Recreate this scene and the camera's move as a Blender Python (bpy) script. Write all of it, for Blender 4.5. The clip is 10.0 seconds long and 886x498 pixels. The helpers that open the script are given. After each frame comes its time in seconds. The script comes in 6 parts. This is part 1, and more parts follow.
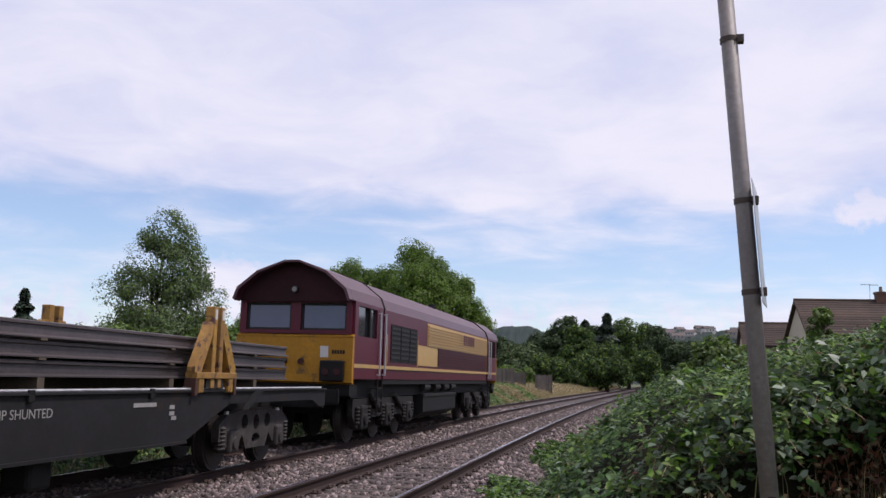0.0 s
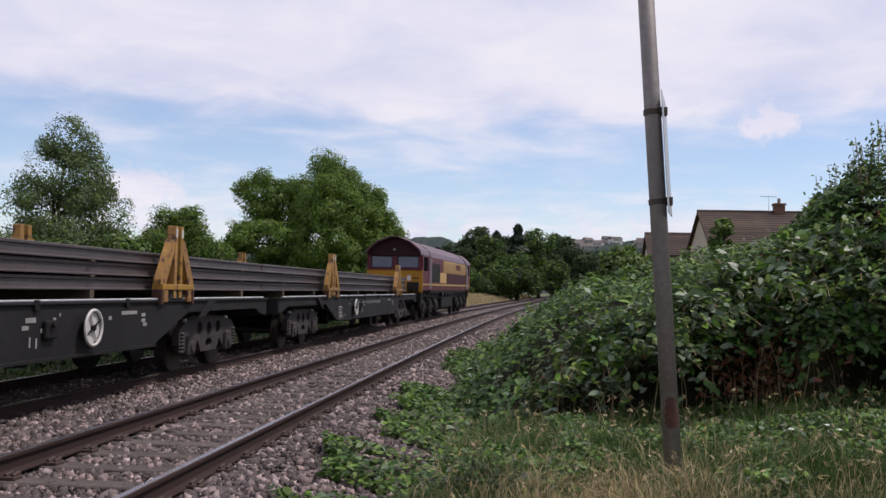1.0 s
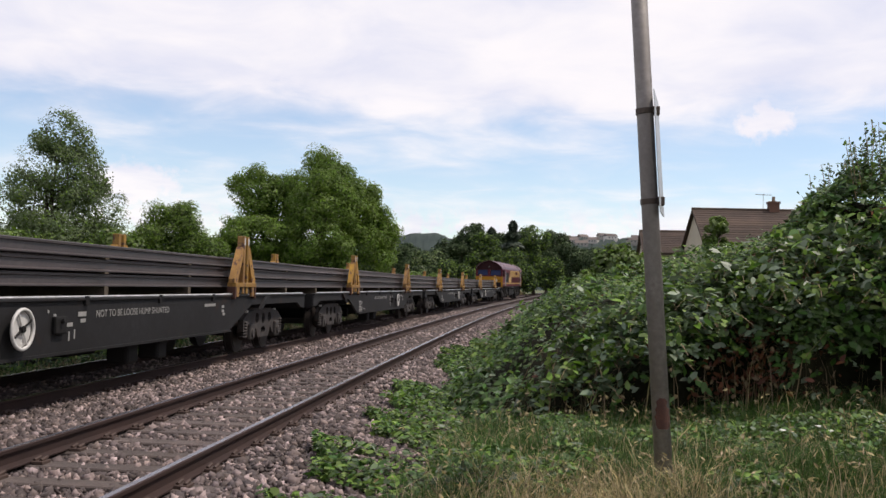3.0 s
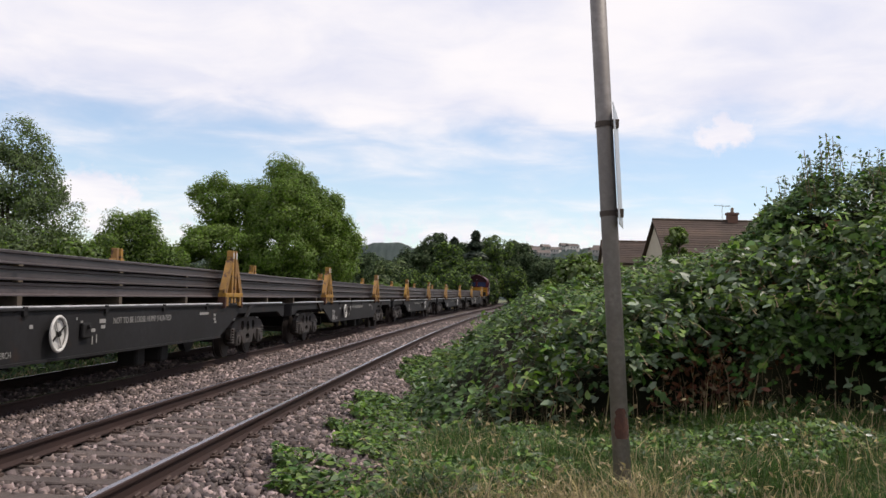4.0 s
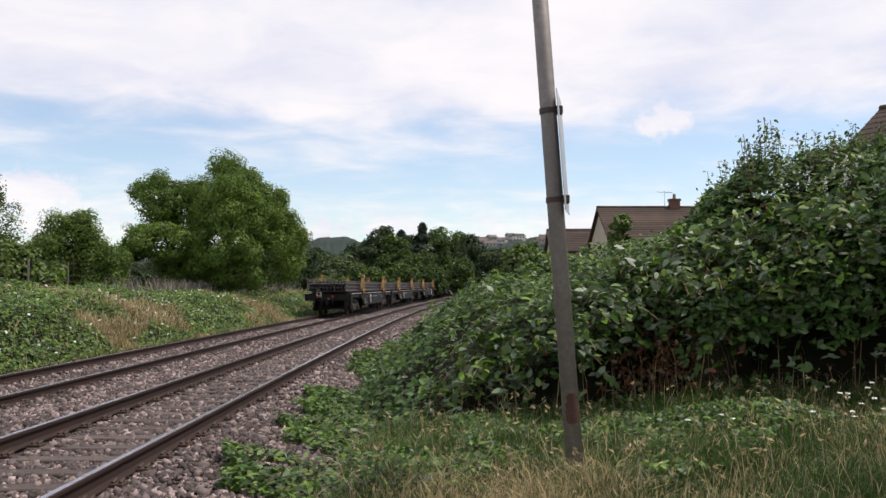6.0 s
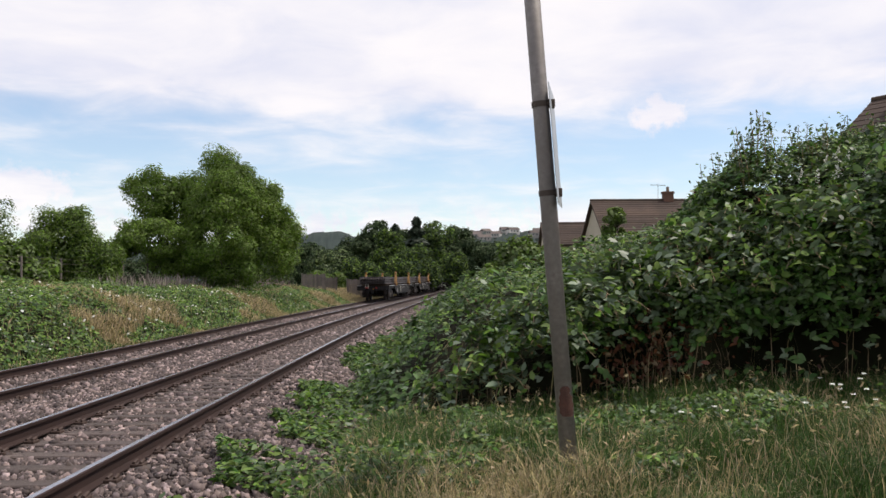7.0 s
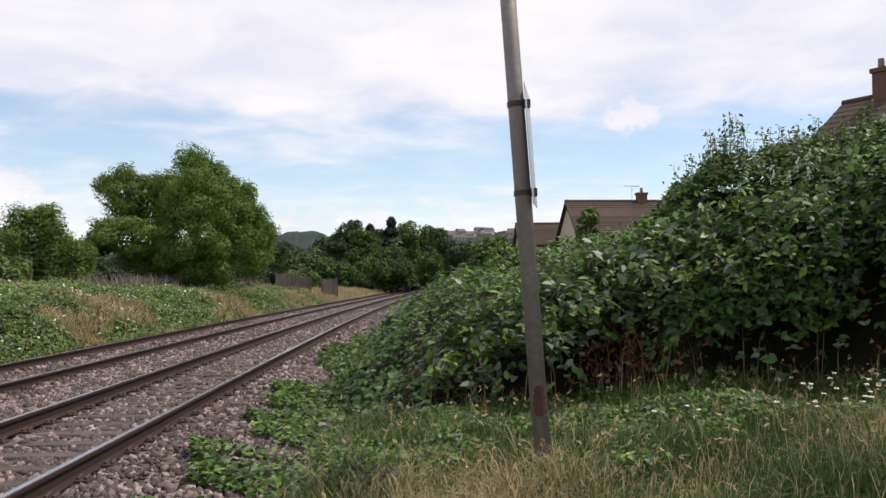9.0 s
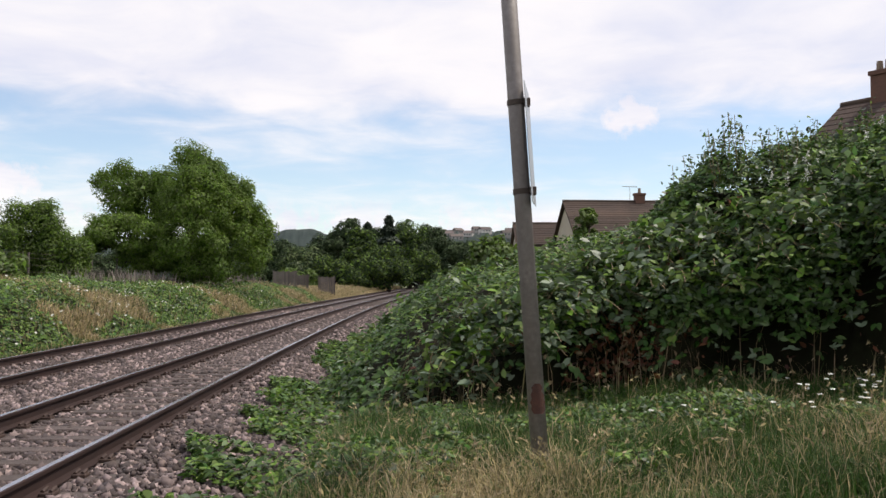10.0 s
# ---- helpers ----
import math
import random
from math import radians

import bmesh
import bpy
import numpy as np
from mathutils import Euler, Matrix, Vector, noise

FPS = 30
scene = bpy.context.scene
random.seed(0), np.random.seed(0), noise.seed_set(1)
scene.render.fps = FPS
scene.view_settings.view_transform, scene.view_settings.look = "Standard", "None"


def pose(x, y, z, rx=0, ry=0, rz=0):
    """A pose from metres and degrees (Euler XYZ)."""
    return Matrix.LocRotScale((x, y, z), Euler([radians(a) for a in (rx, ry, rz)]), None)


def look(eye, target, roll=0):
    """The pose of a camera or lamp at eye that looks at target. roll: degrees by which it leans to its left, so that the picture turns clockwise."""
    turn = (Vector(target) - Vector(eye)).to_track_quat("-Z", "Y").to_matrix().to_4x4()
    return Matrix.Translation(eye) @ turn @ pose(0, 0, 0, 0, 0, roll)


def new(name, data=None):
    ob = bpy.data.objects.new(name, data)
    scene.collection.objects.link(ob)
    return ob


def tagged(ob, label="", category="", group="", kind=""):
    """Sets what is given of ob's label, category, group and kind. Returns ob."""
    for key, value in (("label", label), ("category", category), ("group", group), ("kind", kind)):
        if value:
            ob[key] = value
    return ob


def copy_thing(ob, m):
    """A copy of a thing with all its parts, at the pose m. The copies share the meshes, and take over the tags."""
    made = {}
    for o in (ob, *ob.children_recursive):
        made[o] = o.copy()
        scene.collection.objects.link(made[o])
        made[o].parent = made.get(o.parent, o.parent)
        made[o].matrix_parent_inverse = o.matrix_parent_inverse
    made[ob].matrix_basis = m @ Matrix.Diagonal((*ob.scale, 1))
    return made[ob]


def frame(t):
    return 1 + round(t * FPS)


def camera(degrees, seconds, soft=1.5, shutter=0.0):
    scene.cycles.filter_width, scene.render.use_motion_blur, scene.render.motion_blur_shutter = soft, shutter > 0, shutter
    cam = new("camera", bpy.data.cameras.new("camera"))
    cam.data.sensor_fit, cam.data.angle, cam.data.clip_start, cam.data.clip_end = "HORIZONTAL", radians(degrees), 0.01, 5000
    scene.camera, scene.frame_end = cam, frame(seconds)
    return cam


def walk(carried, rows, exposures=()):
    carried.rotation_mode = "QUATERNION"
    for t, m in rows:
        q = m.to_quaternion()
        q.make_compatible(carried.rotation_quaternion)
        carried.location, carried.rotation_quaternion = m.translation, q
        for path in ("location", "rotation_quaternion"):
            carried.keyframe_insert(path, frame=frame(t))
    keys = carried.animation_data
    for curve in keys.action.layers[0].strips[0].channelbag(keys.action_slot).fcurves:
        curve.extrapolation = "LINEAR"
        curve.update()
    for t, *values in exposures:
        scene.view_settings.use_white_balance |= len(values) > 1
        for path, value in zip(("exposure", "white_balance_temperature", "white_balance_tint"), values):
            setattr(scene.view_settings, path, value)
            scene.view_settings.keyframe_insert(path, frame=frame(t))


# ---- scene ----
TRAIN_SPEED = 24.0      # metres a second
LOCO_REAR = 19.0        # metres along the line at 0 s
EYE_ROWS = [            # t, x, y, z, yaw, pitch, lean
    (0.0, -0.032, -0.071, 1.398, 13.299, 7.888, 1.535),
    (0.1, -0.031, -0.060, 1.396, 11.730, 7.020, 1.470),
    (0.2, -0.030, -0.045, 1.394, 10.000, 6.030, 1.400),
    (0.3, -0.028, -0.030, 1.392, 9.370, 5.170, 1.340),
    (0.4, -0.026, -0.015, 1.390, 8.680, 4.130, 1.270),
    (0.5, -0.025, -0.005, 1.388, 8.387, 3.764, 1.212),
    (1.0, -0.034, -0.065, 1.384, 7.840, 2.584, 1.173),
    (1.5, -0.039, -0.004, 1.392, 7.831, 2.411, 0.967),
    (2.0, -0.014, -0.031, 1.403, 8.118, 2.661, 1.070),
    (3.5, 0.001, 0.002, 1.415, 6.704, 2.253, 1.773),
    (4.0, 0.013, -0.026, 1.421, 5.295, 3.002, 1.454),
    (4.5, 0.023, 0.006, 1.419, 4.719, 2.805, 0.892),
    (5.0, 0.011, -0.016, 1.411, 3.966, 2.619, 0.570),
    (5.5, 0.003, 0.017, 1.404, 2.560, 2.691, 0.334),
    (7.0, 0.015, 0.009, 1.400, 1.700, 2.213, -0.511),
    (7.5, 0.013, 0.006, 1.395, 1.130, 2.651, -0.572),
    (8.0, 0.020, 0.013, 1.394, 0.569, 2.603, -0.731),
    (8.5, 0.024, 0.020, 1.396, 0.426, 2.355, -0.472),
    (9.0, 0.012, 0.013, 1.394, 0.160, 2.204, -0.363),
    (9.5, 0.008, 0.018, 1.392, 0.086, 2.144, -0.074),
    (10.0, 0.000, 0.000, 1.383, -0.000, 2.145, 0.106),
]


def eye_pose(x, y, z, yaw, pitch, lean):
    a, b = radians(yaw), radians(pitch)
    way = Vector((-math.sin(a) * math.cos(b), math.cos(a) * math.cos(b), math.sin(b)))
    return look((x, y, z), Vector((x, y, z)) + way, lean)


cam = camera(50.5, 10.0, soft=1.5)
walk(cam, [(row[0], eye_pose(*row[1:])) for row in EYE_ROWS],
     [(0.0, -0.12, 6250, 19.0), (0.5, -0.28, 6150, 20.0), (1.2, -0.08, 6600, 16.0), (2.0, 0.06, 6800, 14.0), (3.5, 0.06, 6850, 13.0), (10.0, 0.08, 6850, 12.0)])
# ---- sky and sun ----
SUN_AZ, SUN_EL = radians(76), radians(61)     # azimuth from +y towards +x


def build_world():
    w = bpy.data.worlds.new("sky")
    scene.world = w
    w.use_nodes = True
    nt = w.node_tree
    nt.nodes.clear()
    N, L = nt.nodes.new, nt.links.new
    out = N("ShaderNodeOutputWorld")
    sky = N("ShaderNodeTexSky")
    sky.sky_type, sky.sun_disc = "NISHITA", False
    sky.sun_elevation, sky.sun_rotation = SUN_EL, SUN_AZ
    sky.air_density, sky.dust_density, sky.ozone_density = 1.0, 0.2, 3.0
    blue = N("ShaderNodeBackground")
    blue.inputs["Strength"].default_value = 0.15
    L(sky.outputs[0], blue.inputs["Color"])
    white = N("ShaderNodeBackground")
    white.inputs["Strength"].default_value = 1.0
    tc = N("ShaderNodeTexCoord")
    sep = N("ShaderNodeSeparateXYZ")
    L(tc.outputs["Generated"], sep.inputs[0])

    def m(op, a, b=None, c=None):
        n = N("ShaderNodeMath")
        n.operation = op
        for k, v in enumerate((a, b, c)):
            if v is None:
                continue
            if isinstance(v, (int, float)):
                n.inputs[k].default_value = v
            else:
                L(v, n.inputs[k])
        return n.outputs[0]

    def ramp(v, lo, hi):
        n = N("ShaderNodeMapRange")
        n.interpolation_type = "SMOOTHSTEP"
        L(v, n.inputs[0])
        n.inputs[1].default_value, n.inputs[2].default_value = lo, hi
        return n.outputs[0]

    # a flat cloud layer, seen in perspective
    zc = m("MAXIMUM", sep.outputs[2], 0.02)
    flat = N("ShaderNodeCombineXYZ")
    L(m("DIVIDE", sep.outputs[0], m("ADD", zc, 0.12)), flat.inputs[0])
    L(m("DIVIDE", sep.outputs[1], m("ADD", zc, 0.12)), flat.inputs[1])

    def fbm(vec, scale, detail, rough, distort=0.0):
        n = N("ShaderNodeTexNoise")
        L(vec, n.inputs["Vector"])
        n.inputs["Scale"].default_value, n.inputs["Detail"].default_value = scale, detail
        n.inputs["Roughness"].default_value, n.inputs["Distortion"].default_value = rough, distort
        return n.outputs[0]

    veil = fbm(flat.outputs[0], 0.55, 7, 0.52, 0.3)
    fine = fbm(flat.outputs[0], 2.6, 6, 0.55, 0.4)
    both = m("ADD", m("MULTIPLY", veil, 0.60), m("MULTIPLY", fine, 0.40))
    # the veil thickens upwards
    high = m("MULTIPLY", ramp(sep.outputs[2], 0.145, 0.25), m("ADD", 0.15, m("MULTIPLY", ramp(sep.outputs[2], 0.72, 0.42), 0.85)))
    cover = m("ADD", 0.15, m("MULTIPLY", ramp(m("ADD", both, m("MULTIPLY", high, 0.36)), 0.42, 0.72), 0.85))
    # low heaps over the hills, and a lone puff
    puff = fbm(tc.outputs["Generated"], 16.0, 6, 0.55)
    lumps = fbm(tc.outputs["Generated"], 46.0, 5, 0.6)
    band = m("MULTIPLY", ramp(sep.outputs[2], 0.03, 0.055), ramp(sep.outputs[2], 0.115, 0.06))
    heap = m("MULTIPLY", band, ramp(m("ADD", m("MULTIPLY", puff, 0.6), m("MULTIPLY", lumps, 0.4)), 0.42, 0.56))
    total = m("MAXIMUM", m("MULTIPLY", cover, 0.93), m("MULTIPLY", heap, 0.9))
    for az, el, rx, rz, amount in ((11.4, 10.0, 0.042, 0.024, 0.97), (25.5, 14.0, 0.075, 0.05, 0.8), (-26.5, 5.5, 0.07, 0.028, 0.9)):
        a, b = radians(az), radians(el)
        dx = m("DIVIDE", m("SUBTRACT", m("ARCTAN2", sep.outputs[0], sep.outputs[1]), a), rx)
        dz = m("DIVIDE", m("SUBTRACT", sep.outputs[2], math.sin(b)), rz)
        dist = m("SQRT", m("ADD", m("MULTIPLY", dx, dx), m("MULTIPLY", dz, dz)))
        edge = m("ADD", dist, m("ADD", m("MULTIPLY", m("SUBTRACT", lumps, 0.5), 1.7), m("MULTIPLY", m("SUBTRACT", puff, 0.5), 1.0)))
        total = m("MAXIMUM", total, m("MULTIPLY", ramp(edge, 1.15, 0.45), amount))
    shade = N("ShaderNodeMix")
    shade.data_type = "RGBA"
    shade.inputs[6].default_value, shade.inputs[7].default_value = (0.72, 0.76, 0.92, 1), (0.97, 0.96, 1.0, 1)
    L(ramp(both, 0.35, 0.62), shade.inputs[0])
    L(shade.outputs[2], white.inputs["Color"])
    mix = N("ShaderNodeMixShader")
    L(total, mix.inputs[0])
    L(blue.outputs[0], mix.inputs[1])
    L(white.outputs[0], mix.inputs[2])
    L(mix.outputs[0], out.inputs[0])


build_world()
sun = new("sun", bpy.data.lights.new("sun", "SUN"))
sun.data.energy, sun.data.angle, sun.data.color = 3.3, radians(5), (1.0, 0.95, 0.86)
sun.matrix_world = look((0, 0, 60), (-math.sin(SUN_AZ) * math.cos(SUN_EL), -math.cos(SUN_AZ) * math.cos(SUN_EL), 60 - math.sin(SUN_EL)))
scene.view_settings.exposure = 0.0
# ---- materials ----
def material(name, base, other=None, rough=0.7, metal=0.0, grain=30.0, patch=2.0, amount=0.5, bump=0.0, bump_scale=60.0,
             island=0.0, translucent=0.0, each=0.0, spec=0.5, grime=None, grime_at=0.6, spark=0.0):
    """Two tones mixed by broad patches and fine grain; island/each vary tone from piece to piece."""
    m = bpy.data.materials.new(name)
    m.use_nodes = True
    nt = m.node_tree
    N, L = nt.nodes.new, nt.links.new
    b = nt.nodes["Principled BSDF"]
    other = other or tuple(c * 0.62 for c in base)
    tc = N("ShaderNodeTexCoord")

    def tex(scale, detail=5):
        n = N("ShaderNodeTexNoise")
        L(tc.outputs["Object"], n.inputs["Vector"])
        n.inputs["Scale"].default_value, n.inputs["Detail"].default_value, n.inputs["Roughness"].default_value = scale, detail, 0.6
        return n.outputs[0]

    def mx(f, a, c):
        n = N("ShaderNodeMix")
        n.data_type = "RGBA"
        for sock, v in ((n.inputs[0], f), (n.inputs[6], a), (n.inputs[7], c)):
            if isinstance(v, tuple):
                sock.default_value = (*v, 1)
            elif isinstance(v, (int, float)):
                sock.default_value = v
            else:
                L(v, sock)
        return n.outputs[2]

    def rng(v, lo, hi, a=0.0, c=1.0):
        n = N("ShaderNodeMapRange")
        L(v, n.inputs[0])
        for k, q in enumerate((lo, hi, a, c)):
            n.inputs[k + 1].default_value = q
        return n.outputs[0]

    col = mx(rng(tex(patch), 0.35, 0.65, 0, amount), base, other)
    col = mx(rng(tex(grain, 3), 0.3, 0.7, 0, amount), col, other)
    if grime:
        col = mx(rng(tex(patch * 2.3, 8), grime_at, grime_at + 0.08), col, grime)
    if island or each:
        if island:
            n = N("ShaderNodeNewGeometry").outputs["Random Per Island"]
        else:
            n = N("ShaderNodeObjectInfo").outputs["Random"]
        k = island or each
        hsv = N("ShaderNodeHueSaturation")
        tone = rng(n, 0, 1, 1 - k, 1 + k)
        if spark:                        # mostly dull pieces, a few bright ones
            pw = N("ShaderNodeMath")
            pw.operation = "POWER"
            L(n, pw.inputs[0])
            pw.inputs[1].default_value = 3.5
            tone = rng(pw.outputs[0], 0, 1, 1 - k, 1 + spark)
        L(tone, hsv.inputs["Value"])
        w = N("ShaderNodeTexWhiteNoise")
        w.noise_dimensions = "1D"
        L(n, w.inputs["W"])
        L(rng(w.outputs[0], 0, 1, 0.5 - 0.03 * k, 0.5 + 0.03 * k), hsv.inputs["Hue"])
        L(rng(w.outputs[0], 0, 1, 1 - 0.35 * k, 1 + 0.2 * k), hsv.inputs["Saturation"])
        L(col, hsv.inputs["Color"])
        col = hsv.outputs[0]
    L(col, b.inputs["Base Color"])
    b.inputs["Roughness"].default_value, b.inputs["Metallic"].default_value = rough, metal
    b.inputs["Specular IOR Level"].default_value = spec
    if bump:
        n = N("ShaderNodeBump")
        n.inputs["Strength"].default_value, n.inputs["Distance"].default_value = bump, 0.02
        L(tex(bump_scale, 4), n.inputs["Height"])
        L(n.outputs[0], b.inputs["Normal"])
    if translucent:
        tr = N("ShaderNodeBsdfTranslucent")
        L(col, tr.inputs["Color"])
        ms = N("ShaderNodeMixShader")
        ms.inputs[0].default_value = translucent
        L(b.outputs[0], ms.inputs[1])
        L(tr.outputs[0], ms.inputs[2])
        L(ms.outputs[0], nt.nodes["Material Output"].inputs[0])
    return m


M = {}
M["ballast"] = material("ballast", (0.125, 0.096, 0.088), (0.05, 0.038, 0.035), 0.95, grain=34, patch=1.2, amount=0.85, bump=1.0, bump_scale=26)
M["stone"] = material("ballast_stone", (0.235, 0.178, 0.168), (0.105, 0.077, 0.071), 0.9, grain=40, patch=0.8, amount=0.8, island=0.55, spark=1.6)
M["soil"] = material("soil", (0.10, 0.085, 0.05), (0.07, 0.09, 0.03), 1.0, grain=20, patch=0.4, amount=0.9, bump=0.6, bump_scale=14)
M["rail_side"] = material("rusty_rail_steel", (0.046, 0.025, 0.021), (0.022, 0.014, 0.013), 0.85, 0.0, grain=60, patch=1.5, bump=0.15, spec=0.25)
M["rail_top"] = material("polished_rail_head", (0.47, 0.455, 0.50), (0.26, 0.24, 0.26), 0.27, 0.9, grain=8, patch=1.0, amount=0.5)
M["concrete"] = material("sleeper_concrete", (0.135, 0.100, 0.086), (0.066, 0.050, 0.044), 0.9, grain=40, patch=3, amount=0.8, bump=0.5, bump_scale=70, each=0.2)
M["clip"] = material("rail_clip_rust", (0.075, 0.042, 0.03), (0.04, 0.025, 0.02), 0.8)
M["bramble"] = material("bramble_leaf", (0.084, 0.158, 0.034), (0.044, 0.086, 0.021), 0.5, grain=9, patch=0.7, amount=0.75, island=0.6, translucent=0.26, spec=0.32)
M["bramble_pale"] = material("young_bramble_leaf", (0.190, 0.295, 0.052), (0.11, 0.185, 0.038), 0.55, spec=0.25, grain=9, patch=0.7, amount=0.6, island=0.4, translucent=0.3)
# grey leaf tone: pale undersides, with the sky's sheen painted in
M["bramble_grey"] = material("pale_underside_and_sheen_leaf", (0.155, 0.205, 0.125), (0.09, 0.13, 0.072), 0.5, grain=9, patch=0.7, amount=0.6, island=0.35, translucent=0.2)
M["dead_leaf"] = material("dead_red_leaf", (0.17, 0.055, 0.025), (0.09, 0.035, 0.018), 0.8, grain=9, patch=0.7, island=0.4, translucent=0.2)
# near-black: the shade between the leaves is in this colour
M["thicket"] = material("thicket_shade_tone", (0.022, 0.026, 0.012), (0.016, 0.013, 0.008), 1.0, grain=8, patch=0.8, amount=0.8, bump=1.0, bump_scale=9, spec=0.1)
M["cane"] = material("dry_cane", (0.26, 0.19, 0.10), (0.14, 0.09, 0.05), 0.8, grain=20, patch=2, island=0.3)
M["grass"] = material("green_grass", (0.072, 0.142, 0.024), (0.036, 0.076, 0.014), 0.6, grain=3, patch=0.6, amount=0.7, island=0.55, translucent=0.3, spec=0.3)
M["straw"] = material("dry_grass", (0.52, 0.42, 0.235), (0.30, 0.225, 0.11), 0.75, grain=3, patch=0.6, amount=0.6, island=0.5, translucent=0.25, spec=0.3)
M["seedhead"] = material("grey_seed_heads", (0.24, 0.20, 0.175), (0.15, 0.12, 0.10), 0.85, grain=3, patch=0.6, island=0.35)
M["petal"] = material("white_petal", (0.75, 0.75, 0.70), (0.6, 0.6, 0.52), 0.6, translucent=0.2, amount=0.3)
M["leaf_walnut"] = material("broad_tree_leaf", (0.195, 0.295, 0.042), (0.090, 0.155, 0.024), 0.6, grain=1.2, patch=0.30, amount=0.9, island=0.42, translucent=0.36, spec=0.2)
M["leaf_grey"] = material("grey_green_tree_leaf", (0.175, 0.220, 0.105), (0.105, 0.150, 0.070), 0.65, grain=2, patch=0.35, amount=0.8, island=0.34, translucent=0.34, spec=0.18)
M["leaf_dark"] = material("dark_tree_leaf", (0.064, 0.096, 0.036), (0.034, 0.056, 0.026), 0.7, grain=1, patch=0.12, amount=0.9, island=0.38, translucent=0.25, spec=0.15)
M["leaf_light"] = material("light_tree_leaf", (0.13, 0.18, 0.045), (0.085, 0.13, 0.035), 0.55, grain=2, patch=0.3, amount=0.7, island=0.4, translucent=0.3)
M["needle"] = material("conifer_needle", (0.040, 0.062, 0.034), (0.022, 0.038, 0.022), 0.7, grain=2, patch=0.3, island=0.4)
M["bark"] = material("bark", (0.085, 0.065, 0.05), (0.045, 0.035, 0.028), 0.95, grain=12, patch=2, amount=0.8, bump=0.8, bump_scale=18)
# woods greyed and blued so the colour itself carries the haze
M["hill"] = material("haze_tinted_hillside", (0.060, 0.078, 0.068), (0.034, 0.047, 0.045), 1.0, grain=0.09, patch=0.012, amount=0.9, bump=1.0, bump_scale=0.06, spec=0.1)
M["fence_wood"] = material("weathered_fence_wood", (0.20, 0.17, 0.15), (0.11, 0.09, 0.08), 0.95, grain=14, patch=1.5, amount=0.8, each=0.2)
M["galv"] = material("weathered_galvanised_steel", (0.275, 0.250, 0.240), (0.165, 0.145, 0.135), 0.6, 0.25, grain=24, patch=2.2, amount=0.9, bump=0.12, bump_scale=40, grime=(0.075, 0.06, 0.05), grime_at=0.66)
M["galv_bright"] = material("sign_plate_back", (0.50, 0.52, 0.55), (0.40, 0.42, 0.45), 0.45, 0.3, grain=20, patch=3, amount=0.4)
M["clamp"] = material("rusty_clamp", (0.10, 0.075, 0.06), (0.05, 0.035, 0.03), 0.7, 0.3, grain=40, patch=8)
M["rust"] = material("bare_rust", (0.095, 0.038, 0.024), (0.05, 0.022, 0.016), 0.9, grain=60, patch=12, amount=0.8, bump=0.3)
M["render_wall"] = material("cream_rendered_wall", (0.52, 0.46, 0.36), (0.40, 0.35, 0.27), 0.9, grain=12, patch=0.5, amount=0.5)
M["tile"] = material("brown_roof_tile", (0.092, 0.060, 0.046), (0.050, 0.036, 0.029), 0.9, grain=14, patch=0.8, amount=0.85, each=0.25, spec=0.3)
M["brick"] = material("red_brown_brick", (0.17, 0.085, 0.058), (0.10, 0.055, 0.042), 0.9, grain=16, patch=2, amount=0.7)
M["pot"] = material("clay_chimney_pot", (0.27, 0.20, 0.15), (0.17, 0.12, 0.09), 0.8)
M["far_wall"] = material("far_house_wall", (0.50, 0.47, 0.43), (0.34, 0.32, 0.30), 0.9, grain=0.5, patch=0.1, each=0.35)
M["far_roof"] = material("far_house_roof", (0.14, 0.11, 0.10), (0.09, 0.075, 0.07), 0.9, grain=0.5, patch=0.1, each=0.3)
M["glass"] = material("dark_window_glass", (0.02, 0.025, 0.03), (0.015, 0.018, 0.02), 0.08, 0.0, amount=0.2, spec=0.8)
M["maroon"] = material("maroon_paint", (0.110, 0.010, 0.026), (0.070, 0.008, 0.018), 0.4, spec=0.3, grain=14, patch=1.2, amount=0.6, grime=(0.055, 0.025, 0.027), grime_at=0.63)
M["maroon_roof"] = material("sun_bleached_maroon_roof", (0.105, 0.033, 0.048), (0.066, 0.020, 0.030), 0.42, grain=10, patch=1.0, amount=0.7)
M["gold"] = material("gold_paint", (0.54, 0.345, 0.125), (0.38, 0.235, 0.085), 0.42, grain=14, patch=1.2, amount=0.5, grime=(0.20, 0.12, 0.07), grime_at=0.67)
M["warn_yellow"] = material("warning_yellow_paint", (0.43, 0.205, 0.008), (0.28, 0.125, 0.008), 0.5, spec=0.3, grain=12, patch=1.5, amount=0.6, grime=(0.12, 0.07, 0.025), grime_at=0.58)
M["brow"] = material("near_black_maroon_paint", (0.042, 0.009, 0.013), (0.022, 0.007, 0.009), 0.7, grain=10, patch=1.5, amount=0.8, spec=0.2)
M["stanchion_yellow"] = material("scratched_yellow_paint", (0.40, 0.215, 0.030), (0.22, 0.11, 0.025), 0.65, grain=18, patch=3.5, amount=0.85, grime=(0.085, 0.038, 0.026), grime_at=0.55, each=0.2)
M["wagon_grey"] = material("grimy_grey_wagon_paint", (0.023, 0.022, 0.024), (0.012, 0.011, 0.011), 0.7, grain=9, patch=0.9, amount=0.8, grime=(0.026, 0.017, 0.014), grime_at=0.58, spec=0.22)
M["bogie_iron"] = material("dusty_bogie_iron", (0.066, 0.055, 0.050), (0.022, 0.018, 0.017), 0.8, grain=14, patch=3, amount=0.9, grime=(0.03, 0.018, 0.014), grime_at=0.52)
